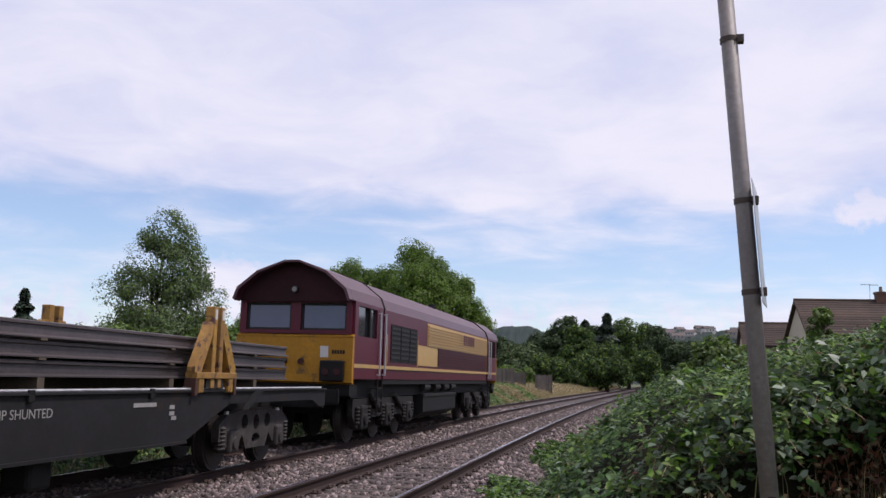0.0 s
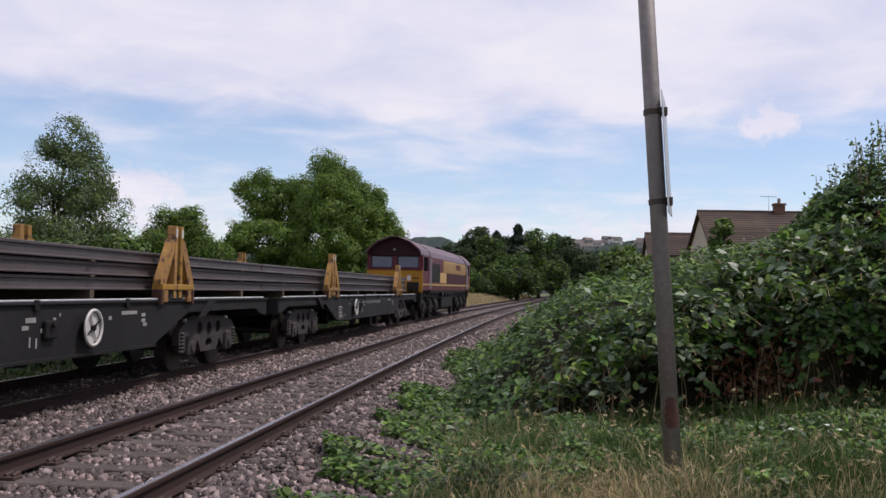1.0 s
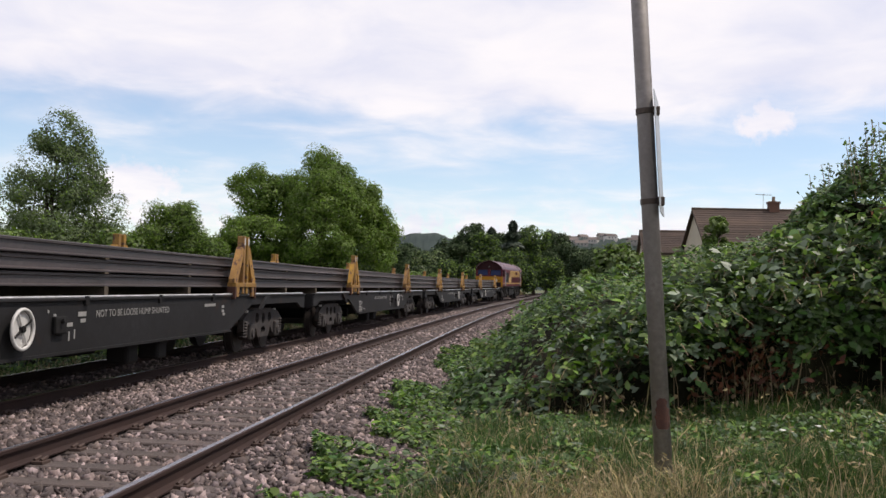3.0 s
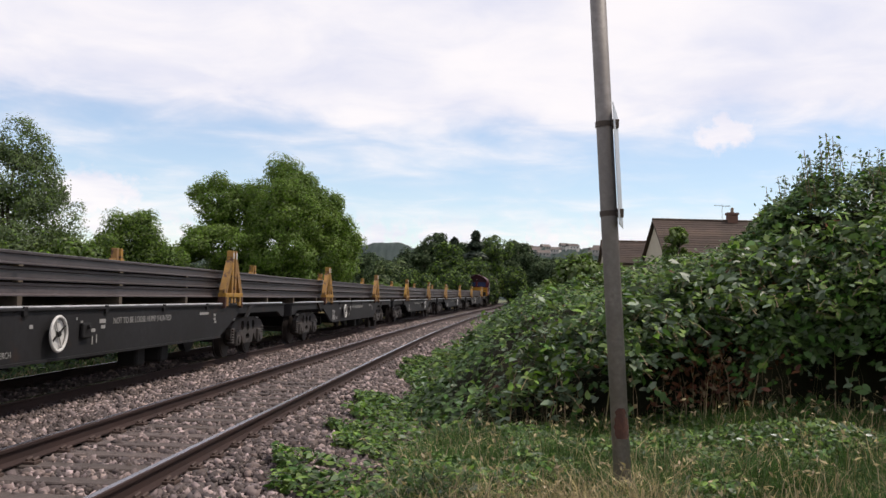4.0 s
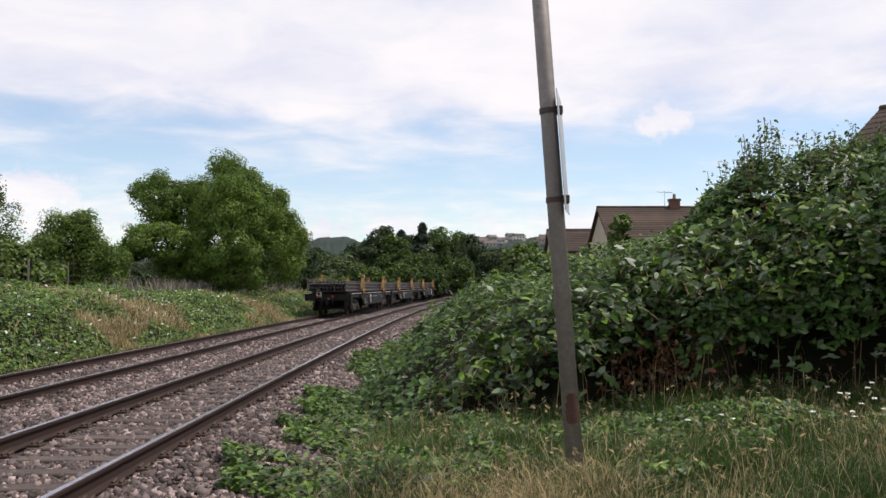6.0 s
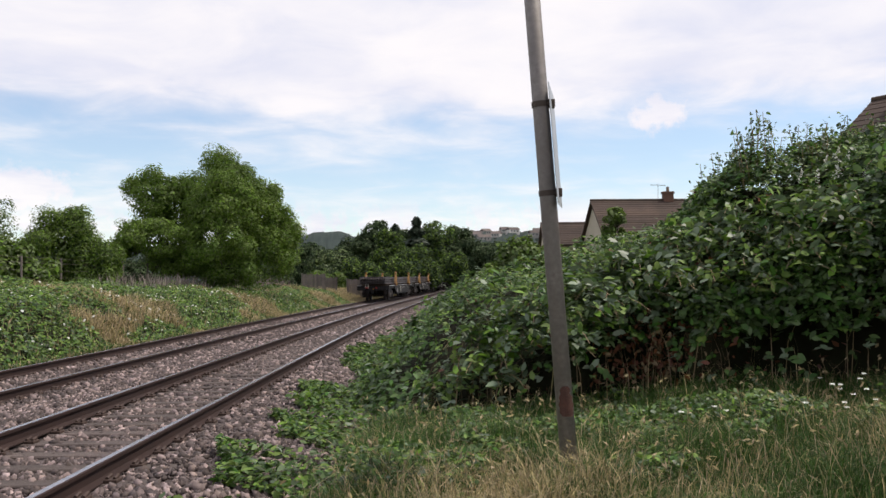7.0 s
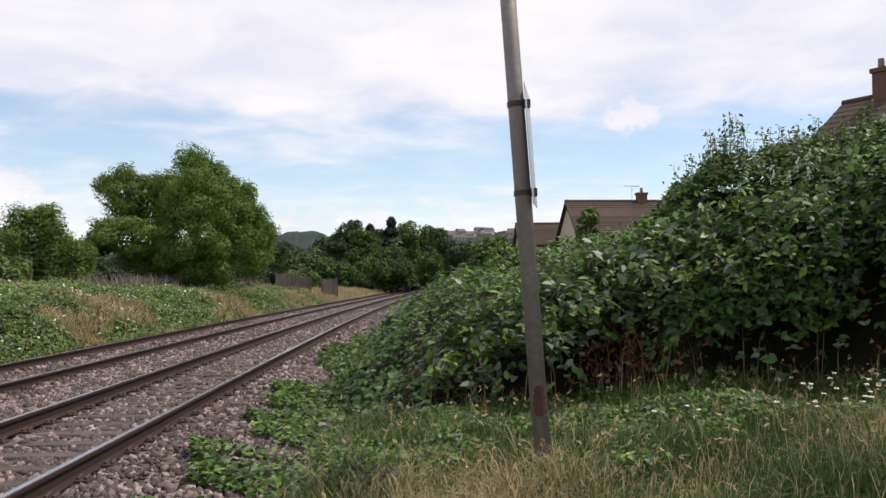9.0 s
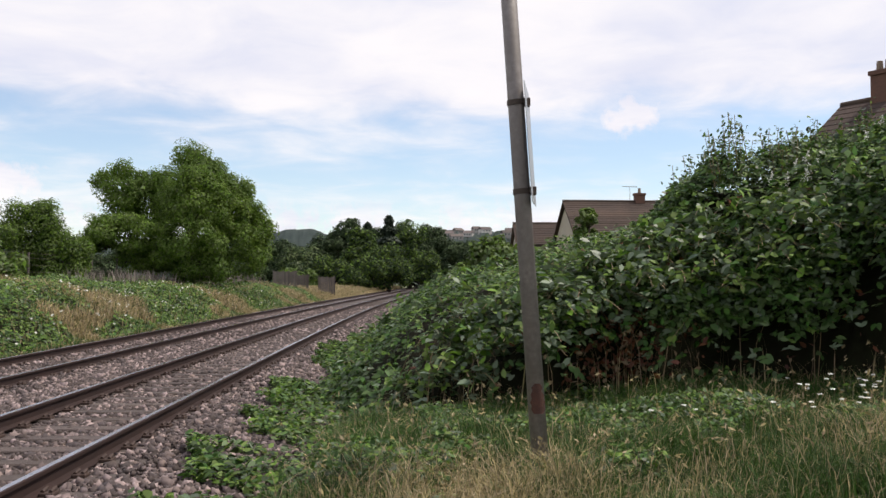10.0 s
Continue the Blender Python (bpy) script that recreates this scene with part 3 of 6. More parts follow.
def sprays():
    """Arching shoots that break the bank's outline, each a cane with leaves along it."""
    rng = np.random.default_rng(19)
    V, I, C = [], [], []
    spots = []
    for k in range(420):
        x, y = rng.uniform(-2.6, 8.5), rng.uniform(9.5, 24)
        h = bank_height(np.array([x]), np.array([y]))[0]
        if h < 0.25 or x > 0.6 * y:
            continue
        spots.append((x, y, h, rng.uniform(0.35, 0.8), 0.0))
    for k in range(300):     # long shoots that hang out over the lip
        x = rng.uniform(0.1, 5.4)
        y = float(front_y(np.array([x]))[0]) + rng.uniform(0.25, 1.6)
        spots.append((x, y, bank_height(np.array([x]), np.array([y]))[0] + 0.08, rng.uniform(0.4, 0.85), -1.0))
    for k in range(210):     # taller, upright twigs at the crest of the bushes
        x, y = rng.uniform(3.75, 8.2), rng.uniform(12.9, 15.2)
        h = bank_height(np.array([x]), np.array([y]))[0]
        spots.append((x, y, h, rng.uniform(0.25, 0.8) * (1.0 if x < 4.6 else 0.75), 1.0))
    for x, y, h, ln, up in spots:
        g = ground_z([x], [y])[0]
        p = Vector((x, y, g + h - 0.15))
        a = rng.uniform(0, 2 * math.pi)
        d = Vector((math.cos(a), math.sin(a), 0))
        if x < 0.5 and up == 0:
            d = (d + Vector((-0.5, -0.6, 0))).normalized()
            ln *= 0.75
        if up < 0:
            d = (d * 0.8 + Vector((0, -1.0, 0))).normalized()
        pts = []
        for q in np.linspace(0, 1, 7):
            if up > 0:
                pts.append(p + d * (0.18 * q * ln) + Vector((0, 0, ln * q)))
            else:
                pts.append(p + d * (ln * q) + Vector((0, 0, ln * (0.75 * q - 0.85 * q * q) + 0.1 * q)))
        # a three-sided cane
        ring = [Vector((0.005 * math.cos(q), 0.005 * math.sin(q), 0.002 * math.cos(q))) for q in (0.3, 2.4, 4.5)]
        for u, w in zip(pts[:-1], pts[1:]):
            for q in range(3):
                C.append((u + ring[q], u + ring[(q + 1) % 3], w + ring[(q + 1) % 3], w + ring[q]))
        n = 24 if up > 0 else 17
        q = rng.uniform(0.15, 1, n)
        P = np.array([[np.interp(t, np.linspace(0, 1, 7), [v[c] for v in pts]) for c in range(3)] for t in q])
        s = rng.uniform(0.03, 0.055, n) if up > 0 else rng.uniform(0.05, 0.11, n)
        P += rng.normal(0, 0.045 if up > 0 else 0.055, (n, 3))
        f = unit(np.array([0, 0, 0.9]) + rng.normal(0, 0.5, (n, 3)))
        V.append(leaf_polys(P, f, s, rng))
        I.append(rng.choice([0, 1, 2], n, p=[0.35, 0.2, 0.45] if up > 0 else ([0.3, 0.3, 0.4] if up < 0 else [0.5, 0.3, 0.2])))
    ob = quads_mesh("bramble_shoots", np.concatenate(V), 6, ["bramble", "bramble_pale", "bramble_grey"], np.concatenate(I))
    tagged(ob, "arching leafy bramble shoots over the thicket", "bramble", kind="stuff")
    tagged(quads_mesh("bramble_canes", np.array(C), 4, ["cane"]), "thin brown bramble canes in the thicket", "bramble", kind="stuff")


def creepers():
    """Low trailing brambles over the edge of the stones."""
    rng = np.random.default_rng(23)
    n = 34000
    s = rng.uniform(3.0, 28, n)
    o = -1.55 - rng.exponential(0.75, n) + 0.35 * smooth_noise(s, s * 0, 1.3, 9)
    P0 = np.array([on_line(a, b)[:] for a, b in zip(s, o)])
    x, y = P0[:, 0], P0[:, 1]
    patch = smooth_noise(x, y, 0.8, 31) + 0.5 * smooth_noise(x, y, 0.35, 32)
    keep = (patch > -0.75 + 1.5 * np.clip(o + 2.3, 0, 1)) & (rng.uniform(0, 1, n) < 0.75) & (o > -4.2) & ~((np.abs(x) < 1.0) & (y < 2.4)) & (x < 0.1 + 0.05 * y)
    x, y, s, o, patch = x[keep], y[keep], s[keep], o[keep], patch[keep]
    m = len(x)
    g = ground_z(x, y)
    P = np.stack([x, y, g + rng.uniform(0.02, 0.13, m) + 0.08 * np.clip(patch, 0, 1)], 1)
    f = unit(np.array([0, 0, 1.0]) + rng.normal(0, 0.4, (m, 3)))
    V = leaf_polys(P, f, rng.uniform(0.03, 0.075, m), rng)
    ob = quads_mesh("trailing_brambles", V, 6, ["bramble", "bramble_pale", "bramble_grey"], rng.choice([0, 1, 2], m, p=[0.60, 0.34, 0.06]))
    tagged(ob, "low trailing brambles creeping over the ballast edge", "bramble", kind="stuff")


def near_grass():
    rng = np.random.default_rng(29)

    def clear(x, y):
        d = smooth_noise(x, y, 0.5, 41)
        return (x > -1.75 + 0.07 * y + 0.25 * d) & (x < 0.60 * y + 0.8)

    # tufts: blades fan out from common roots
    tufts = 15000
    tx, ty = rng.uniform(-1.7, 7.6, tufts), np.where(rng.uniform(0, 1, tufts) < 0.86, rng.uniform(6.2, 11.9, tufts), rng.uniform(2.6, 6.2, tufts))
    tx, ty = tx[clear(tx, ty)], ty[clear(tx, ty)]
    lush = smooth_noise(tx, ty, 0.9, 43) + 0.6 * smooth_noise(tx, ty, 0.35, 44)
    dry = 0.05 + 0.60 * np.clip((8.3 - ty) / 1.2, 0, 1) * np.maximum(np.exp(-((tx - 0.2) / 0.8) ** 2), np.clip((tx - 2.8) / 0.8, 0, 1) * 0.6) + 0.14 * np.clip(-lush, 0, 1)
    dry = np.clip(dry + 0.04 * np.clip((8.2 - ty) / 1.5, 0, 1), 0, 0.9)
    tall = rng.uniform(0.13, 0.33, len(tx)) * (1 + 0.45 * lush)
    per = 13
    x, y = np.repeat(tx, per), np.repeat(ty, per)
    m = len(x)
    x, y = x + rng.normal(0, 0.045, m), y + rng.normal(0, 0.045, m)
    isdry = rng.uniform(0, 1, m) < np.repeat(dry, per)
    hh = np.repeat(tall, per) * rng.uniform(0.45, 1.25, m) * np.where(isdry, 1.25, 1.0)
    P = np.stack([x, y, ground_z(x, y) - 0.01], 1)
    ob = quads_mesh("rough_grass", blade_polys(P, hh, rng.uniform(0.004, 0.0095, m), rng, 1.15), 4, ["grass", "straw"], np.repeat(np.where(isdry, 1, 0), 2))
    tagged(ob, "rough green and dry yellow grass around the post", "grass", kind="stuff")
    # leafy weeds, in patches
    k = 46000
    x, y = rng.uniform(-1.5, 5.8, k), rng.uniform(7.2, 11.6, k)
    patch = smooth_noise(x, y, 0.75, 45) + 0.5 * smooth_noise(x, y, 0.3, 46) + 0.5 * np.exp(-((x - 1.7) / 1.1) ** 2 - ((y - 9.9) / 0.9) ** 2) + 0.4 * np.exp(-((x + 0.1) / 0.7) ** 2 - ((y - 9.7) / 0.9) ** 2)
    keep = clear(x, y) & (patch > 0.36)
    x, y, patch = x[keep], y[keep], patch[keep]
    k = len(x)
    P = np.stack([x, y, ground_z(x, y) + rng.uniform(0.04, 0.22, k) + 0.13 * np.clip(patch - 0.2, 0, 1)], 1)
    V = leaf_polys(P, unit(np.array([0, -0.15, 1.0]) + rng.normal(0, 0.45, (k, 3))), rng.uniform(0.016, 0.055, k), rng)
    ob = quads_mesh("grass_weeds", V, 6, ["bramble", "bramble_pale", "bramble_grey"], rng.choice([0, 1, 2], k, p=[0.6, 0.28, 0.12]))
    tagged(ob, "small green weeds among the grass", "weeds", kind="stuff")
    # seed stalks with nodding heads
    k = 1000
    x, y = rng.uniform(-1.2, 6.5, k), rng.uniform(6.6, 10.8, k)
    keep = clear(x, y) & (rng.uniform(0, 1, k) < 0.35 + 0.5 * np.clip((8.6 - y) / 1.2, 0, 1))
    x, y = x[keep], y[keep]
    k = len(x)
    P = np.stack([x, y, ground_z(x, y)], 1)
    V = blade_polys(P, rng.uniform(0.3, 0.62, k), np.full(k, 0.0055), rng, 0.7)
    tips = V.reshape(k, 2, 4, 3)[:, 1, 2:].mean(1)
    heads = []
    for q in range(3):
        heads.append(leaf_polys(tips + rng.normal(0, 0.012, (k, 3)), unit(rng.normal(size=(k, 3))), rng.uniform(0.012, 0.026, k), rng, long=2.6, sides=4))
    V = np.concatenate([V] + heads)
    ob = quads_mesh("seed_stalks", V, 4, ["straw"])
    tagged(ob, "dry bent grass stalks gone to seed", "grass", kind="stuff")
    # white flowers by the foot of the bank
    k = 46
    x, y = rng.normal(4.1, 0.75, k), rng.normal(9.0, 0.55, k)
    g = ground_z(x, y)
    P = np.stack([x, y, g + rng.uniform(0.24, 0.40, k)], 1)
    Q = []
    for a in range(5):
        sh = np.stack([np.cos(a * 1.257) * np.ones(k), np.sin(a * 1.257) * np.ones(k), np.zeros(k)], 1) * 0.016
        Q.append(leaf_polys(P + sh, unit(np.array([0, -0.5, 1.0]) + rng.normal(0, 0.3, (k, 3))), np.full(k, 0.019), rng))
    St = blade_polys(np.stack([x, y, g], 1), P[:, 2] - g + 0.02, np.full(k, 0.006), rng, 0.02)
    ob = quads_mesh("white_flowers", np.concatenate(Q), 6, ["petal"])
    tagged(ob, "small white wild flowers in the grass", "flowers", kind="stuff")
    ob = quads_mesh("flower_stems", St, 4, ["grass"])
    tagged(ob, "thin green stems of wild flowers", "flowers", kind="stuff")


def verge_height(x, y):
    al, off, up = line_place(x, y)
    o = off - TRACK_GAP
    f = np.clip((o - 1.35) / 2.4, 0, 1)
    lump = 0.5 * smooth_noise(x, y, 2.2, 51) + 0.35 * smooth_noise(x, y, 0.9, 52)
    top = np.interp(al, [-20, 18, 40, 70, 84, 130], [1.35, 1.25, 1.15, 0.95, 0.40, 0.25])
    return np.where(f > 0, np.maximum(np.sin(f * math.pi / 2) * top * (1 + 0.38 * lump) * np.clip((14 - o) / 3, 0, 1), 0), 0)


def verge():
    rng = np.random.default_rng(37)
    n = 190000
    s = 8 + 120 * rng.uniform(0, 1, n) ** 1.5
    o = TRACK_GAP + 1.25 + 9 * rng.uniform(0, 1, n) ** 1.4
    x = np.interp(s, _grid, LINE_X) - o * np.cos(np.interp(s, _grid, _head))
    y = np.interp(s, _grid, LINE_Y) + o * np.sin(np.interp(s, _grid, _head))
    h = verge_height(x, y)
    g = ground_z(x, y)
    straw = smooth_noise(x, y, 3.2, 55) + 0.4 * smooth_noise(x, y, 1.1, 56) + 0.5 * np.exp(-((o - TRACK_GAP - 2.6) / 1.0) ** 2) + np.clip((s - 72) / 10, 0, 1.1)
    leafy = (straw < 0.62) & (h > 0.05) & (rng.uniform(0, 1, n) < 0.9)
    nrm = field_normal(verge_height, x[leafy], y[leafy], 0.3)
    m = leafy.sum()
    P = np.stack([x[leafy], y[leafy], (g + h)[leafy]], 1) - nrm * (rng.exponential(0.12, m) - 0.08)[:, None]
    f = unit(nrm * 0.5 + np.array([0.15, -0.1, 0.8]) + rng.normal(0, 0.42, (m, 3)))
    size = rng.uniform(0.035, 0.08, m) * (1 + 0.009 * s[leafy])
    ob = quads_mesh("verge_brambles", leaf_polys(P, f, size, rng), 6, ["bramble", "bramble_pale", "bramble_grey"], rng.choice([0, 1, 2], m, p=[0.42, 0.54, 0.04]))
    tagged(ob, "bramble and weed growth on the bank beyond the tracks", "undergrowth", kind="stuff")
    gr = ~leafy & (h > -1)
    m = gr.sum()
    P = np.stack([x[gr], y[gr], (g + 0.75 * h)[gr]], 1)
    hh = rng.uniform(0.2, 0.55, m) * (1 + 0.003 * s[gr])
    hh *= np.interp(o[gr] - TRACK_GAP, [1.2, 2.4], [0.4, 1.0])
    idx = np.where((straw[gr] > 0.55) & (rng.uniform(0, 1, m) < 0.80) | (rng.uniform(0, 1, m) < 0.35), 1, 0)
    ob = quads_mesh("verge_grass", blade_polys(P, hh, rng.uniform(0.010, 0.020, m) * (1 + 0.02 * s[gr]), rng, 1.1), 4, ["grass", "straw"], np.repeat(idx, 2))
    tagged(ob, "tall green and straw-dry grass beyond the tracks", "grass", kind="stuff")
    # a dry field beside the line where the bank runs out
    k = 26000
    s = rng.uniform(74, 150, k)
    o = TRACK_GAP + 1.7 + 11 * rng.uniform(0, 1, k) ** 1.3
    h = np.interp(s, _grid, _head)
    x, y = np.interp(s, _grid, LINE_X) - o * np.cos(h), np.interp(s, _grid, LINE_Y) + o * np.sin(h)
    P = np.stack([x, y, ground_z(x, y) + 0.35 * verge_height(x, y)], 1)
    ob = quads_mesh("dry_field", blade_polys(P, rng.uniform(0.35, 0.8, k), rng.uniform(0.03, 0.06, k), rng, 0.8), 4, ["straw", "grass"], np.repeat(rng.choice([0, 1], k, p=[0.9, 0.1]), 2))
    tagged(ob, "pale straw-dry grass field beside the line", "grass", kind="stuff")
    # fringe of low grass at the stones' edge
    k = 5000
    s = 10 + 90 * rng.uniform(0, 1, k) ** 1.3
    o = TRACK_GAP + 1.25 + np.abs(rng.normal(0, 0.35, k))
    P = np.array([on_line(a, b)[:] for a, b in zip(s, o)])
    P[:, 2] = ground_z(P[:, 0], P[:, 1])
    ob = quads_mesh("edge_grass", blade_polys(P, rng.uniform(0.06, 0.22, k), rng.uniform(0.010, 0.016, k) * (1 + 0.012 * s), rng, 1.1), 4, ["grass", "straw"], np.repeat(rng.choice([0, 1], k, p=[0.5, 0.5]), 2))
    tagged(ob, "low grass at the edge of the ballast", "grass", kind="stuff")
    # grey willowherb stalks at the back of the bank
    k = 1500
    s = rng.uniform(40, 72, k)
    o = TRACK_GAP + rng.uniform(5.5, 8.5, k)
    P = np.array([on_line(a, b)[:] for a, b in zip(s, o)])
    P[:, 2] = ground_z(P[:, 0], P[:, 1]) + 0.6
    ob = quads_mesh("dead_stalks", blade_polys(P, rng.uniform(0.7, 1.25, k), rng.uniform(0.04, 0.08, k), rng, 0.25), 4, ["seedhead"])
    tagged(ob, "grey-brown dead weed stalks along the bank", "weeds", kind="stuff")
    # white umbels dotted over the bank
    k = 420
    s = 12 + 45 * rng.uniform(0, 1, k)
    o = TRACK_GAP + rng.uniform(1.7, 6.5, k)
    P = np.array([on_line(a, b)[:] for a, b in zip(s, o)])
    P[:, 2] = ground_z(P[:, 0], P[:, 1]) + verge_height(P[:, 0], P[:, 1]) + 0.06
    ob = quads_mesh("white_umbels", leaf_polys(P, unit(np.array([0.2, -0.5, 0.8]) + rng.normal(0, 0.3, (k, 3))), rng.uniform(0.04, 0.09, k), rng), 6, ["petal"])
    tagged(ob, "white flower heads scattered over the bank", "flowers", kind="stuff")


def make_tree(name, x, y, lobes, leaves, size, mats, weights, label, trunk_r, gaps=0.0, seed=1, inner=0.35, sides=4):
    """lobes: (across, away, height, radius across, radius up) in metres from the foot, across being square to the sight line."""
    rng = np.random.default_rng(seed)
    g = ground_z([x], [y])[0]
    root = new(name)
    root.matrix_world = pose(x, y, g - 0.05)
    d = Vector((x, y, 0)).normalized()
    r = Vector((d.y, -d.x, 0))
    cen = [r * a + d * b + Vector((0, 0, c)) for a, b, c, ra, rz in lobes]
    bm = bmesh.new()
    top = max(c.z for c in cen)
    fork = Vector((0, 0, top * 0.28))
    tube(bm, (0, 0, 0), fork, trunk_r * 1.25, trunk_r, 9)
    part("trunk", bm, "bark", root, smooth=True)
    bm = bmesh.new()
    for c, lo in zip(cen, lobes):
        mid = fork.lerp(c, 0.5) + Vector(rng.normal(0, 0.25, 3))
        tube(bm, fork, mid, trunk_r * 0.6, trunk_r * 0.4, 6)
        tube(bm, mid, c, trunk_r * 0.4, trunk_r * 0.2, 6)
        for k in range(5):
            e = c + Vector(rng.normal(0, 1, 3)).normalized() * lo[3] * 0.85
            tube(bm, mid.lerp(c, 0.6), e, trunk_r * 0.18, trunk_r * 0.06, 5)
    part("branching", bm, "bark", root)
    # each bough breaks into rounded clumps
    clumps, centres = [], []
    for c, lo in zip(cen, lobes):
        clumps.append((0, 0, 0, lo[3] * 0.80, lo[4] * 0.80))
        centres.append(c)
        for k in range(22):
            u = Vector(rng.normal(0, 1, 3)).normalized()
            if u.dot(d) > 0.55 or u.z < -0.7:
                continue
            q = rng.uniform(0.24, 0.44)
            centres.append(c + Vector((u.x * lo[3], u.y * lo[3], u.z * lo[4])) * rng.uniform(0.66, 0.90))
            clumps.append((0, 0, 0, lo[3] * q, lo[4] * q))
    lobes, cen = clumps, centres
    area = np.array([lo[3] * lo[3] + lo[3] * lo[4] for lo in lobes])
    cnt = (leaves * area / area.sum()).astype(int)
    Vs = []
    for c, lo, n in zip(cen, lobes, cnt):
        u = unit(rng.normal(size=(n, 3)))
        # clumps push out and hollows pull in
        b = 0.0
        for q in range(6):
            w = unit(rng.normal(size=(1, 3)) * 1.0) * (2.5 + 2.2 * q)
            b = b + np.sin(u @ w.T + rng.uniform(0, 6))[:, 0] * (0.13 / (1 + 0.25 * q))
        rad = (1 + b) * np.where(rng.uniform(0, 1, n) < inner, rng.uniform(0.55, 1.0, n), rng.uniform(0.88, 1.08, n))
        P = np.array(c) + u * rad[:, None] * np.array([lo[3], lo[3], lo[4]])
        nn = unit(u * np.array([1, 1, 1.1]) + np.array([0, 0, 0.35]) + rng.normal(0, 0.32, (n, 3)))
        if gaps:
            hole = np.sin(P[:, 0] * 2.7 + seed) + np.sin(P[:, 1] * 2.3 + 1) + np.sin(P[:, 2] * 3.1 + 2 * seed)
            k = hole > -3 + 2.6 * gaps + rng.normal(0, 0.5, n)
            P, nn = P[k], nn[k]
        k = P[:, 2] > 0.15
        P, nn = P[k], nn[k]
        Vs.append(leaf_polys(P, nn, rng.uniform(0.6, 1.35, len(P)) * size, rng, long=1.2, sides=sides))
    V = np.concatenate(Vs)
    ob = quads_mesh("crown", V, sides, mats, rng.choice(len(mats), len(V), p=weights))
    ob.parent = root
    return tagged(root, label, "tree")


thicket_core("thicket_shade", lambda a, b: bank_height(a, b, 0.9), -4.0, 14.5, 4.0, 48, 0.25, 0.42, "near-black sheet inside the bramble thicket, deep shade put into its colour")
bank_leaves()
sprays()
creepers()
near_grass()
thicket_core("verge_shade", verge_height, -26, -5, 4, 110, 0.7, 0.25, "near-black sheet under the far bank's growth, deep shade put into its colour")
verge()


def dry_stems():
    """Dead brown stems standing in the open lower face of the bank and beside the post."""
    rng = np.random.default_rng(67)
    x = np.concatenate([rng.normal(2.3, 0.4, 45), rng.normal(0.1, 0.4, 45), rng.uniform(0.5, 5.2, 30)])
    y = front_y(x) + rng.uniform(0.0, 0.75, len(x))
    P = np.stack([x, y, ground_z(x, y)], 1)
    V = blade_polys(P, rng.uniform(0.5, 1.25, len(x)), rng.uniform(0.008, 0.014, len(x)), rng, 0.4)
    ob = quads_mesh("dead_stems", V, 4, ["cane", "straw"], np.repeat(rng.choice([0, 1], len(x), p=[0.92, 0.08]), 2))
    tagged(ob, "dead brown stems under the overhanging brambles", "weeds", kind="stuff")


def withered_leaves():
    """Brown leaves that hang on under the lip."""
    rng = np.random.default_rng(68)
    x = np.concatenate([rng.normal(2.2, 0.32, 420), rng.uniform(0.6, 5.0, 160)])
    y = front_y(x) + rng.uniform(0.15, 0.8, len(x))
    P = np.stack([x, y, ground_z(x, y) + rng.uniform(0.3, 1.2, len(x))], 1)
    V = leaf_polys(P, unit(rng.normal(size=(len(x), 3)) + np.array([0, -0.8, 0.3])), rng.uniform(0.03, 0.075, len(x)), rng, droop=0.8)
    ob = quads_mesh("withered_leaves", V, 6, ["dead_leaf", "cane"], rng.choice([0, 1], len(x), p=[0.7, 0.3]))
    tagged(ob, "withered brown leaves under the overhanging brambles", "leaves", kind="stuff")


dry_stems()
withered_leaves()


def flower_spikes():
    """Cream flower spikes on the climber near the top of the bank."""
    rng = np.random.default_rng(71)
    V = []
    for k in range(15):
        x, y = rng.uniform(4.4, 5.9), rng.uniform(11.9, 12.8)
        z = ground_z([x], [y])[0] + bank_height(np.array([x]), np.array([y]))[0]
        n = 26
        t = rng.uniform(0, 1, n)
        P = np.stack([x + rng.normal(0, 0.03, n) * (1.2 - t), y - 0.1 * t + rng.normal(0, 0.03, n) * (1.2 - t), z + 0.02 + 0.2 * t], 1)
        V.append(leaf_polys(P, unit(rng.normal(size=(n, 3)) + np.array([0, -0.5, 0.5])), rng.uniform(0.014, 0.026, n), rng))
    ob = quads_mesh("cream_flower_spikes", np.concatenate(V), 6, ["petal"])
    tagged(ob, "cream flower spikes on the climbing shrub", "flowers", kind="stuff")


flower_spikes()
# ---- trees and distance ----
def sight(bearing, dist):
    a = radians(bearing)
    return dist * math.sin(a), dist * math.cos(a)


x, y = sight(-15.7, 55)
make_tree("walnut_tree", x, y, [(0.5, 0.4, 6.75, 2.15, 1.9), (-3.3, 0.2, 6.2, 1.6, 1.55), (3.2, 0.5, 5.5, 1.25, 1.6), (4.1, 0.3, 4.5, 1.25, 1.6), (0.9, -1.6, 5.6, 2.1, 1.9), (0.5, -1.9, 3.7, 2.1, 1.9),
                               (-2.7, -1.2, 3.7, 2.3, 1.15), (-4.7, -0.6, 3.2, 0.9, 0.65), (3.2, -0.4, 2.9, 1.6, 2.0), (1.2, -1.6, 2.2, 1.7, 1.4), (-1.4, 0.3, 5.4, 1.6, 1.8), (2.0, 0.3, 6.6, 1.4, 1.45), (-1.8, -0.4, 2.4, 1.6, 1.0), (-1.7, 0.4, 6.1, 1.3, 1.4), (2.9, 0.2, 4.4, 1.6, 1.8)],
          175000, 0.098, ["leaf_walnut", "leaf_light"], [0.86, 0.14], "tall spreading broadleaf tree in full green leaf", 0.35, 0.35, 3)
x, y = sight(-23.6, 48)
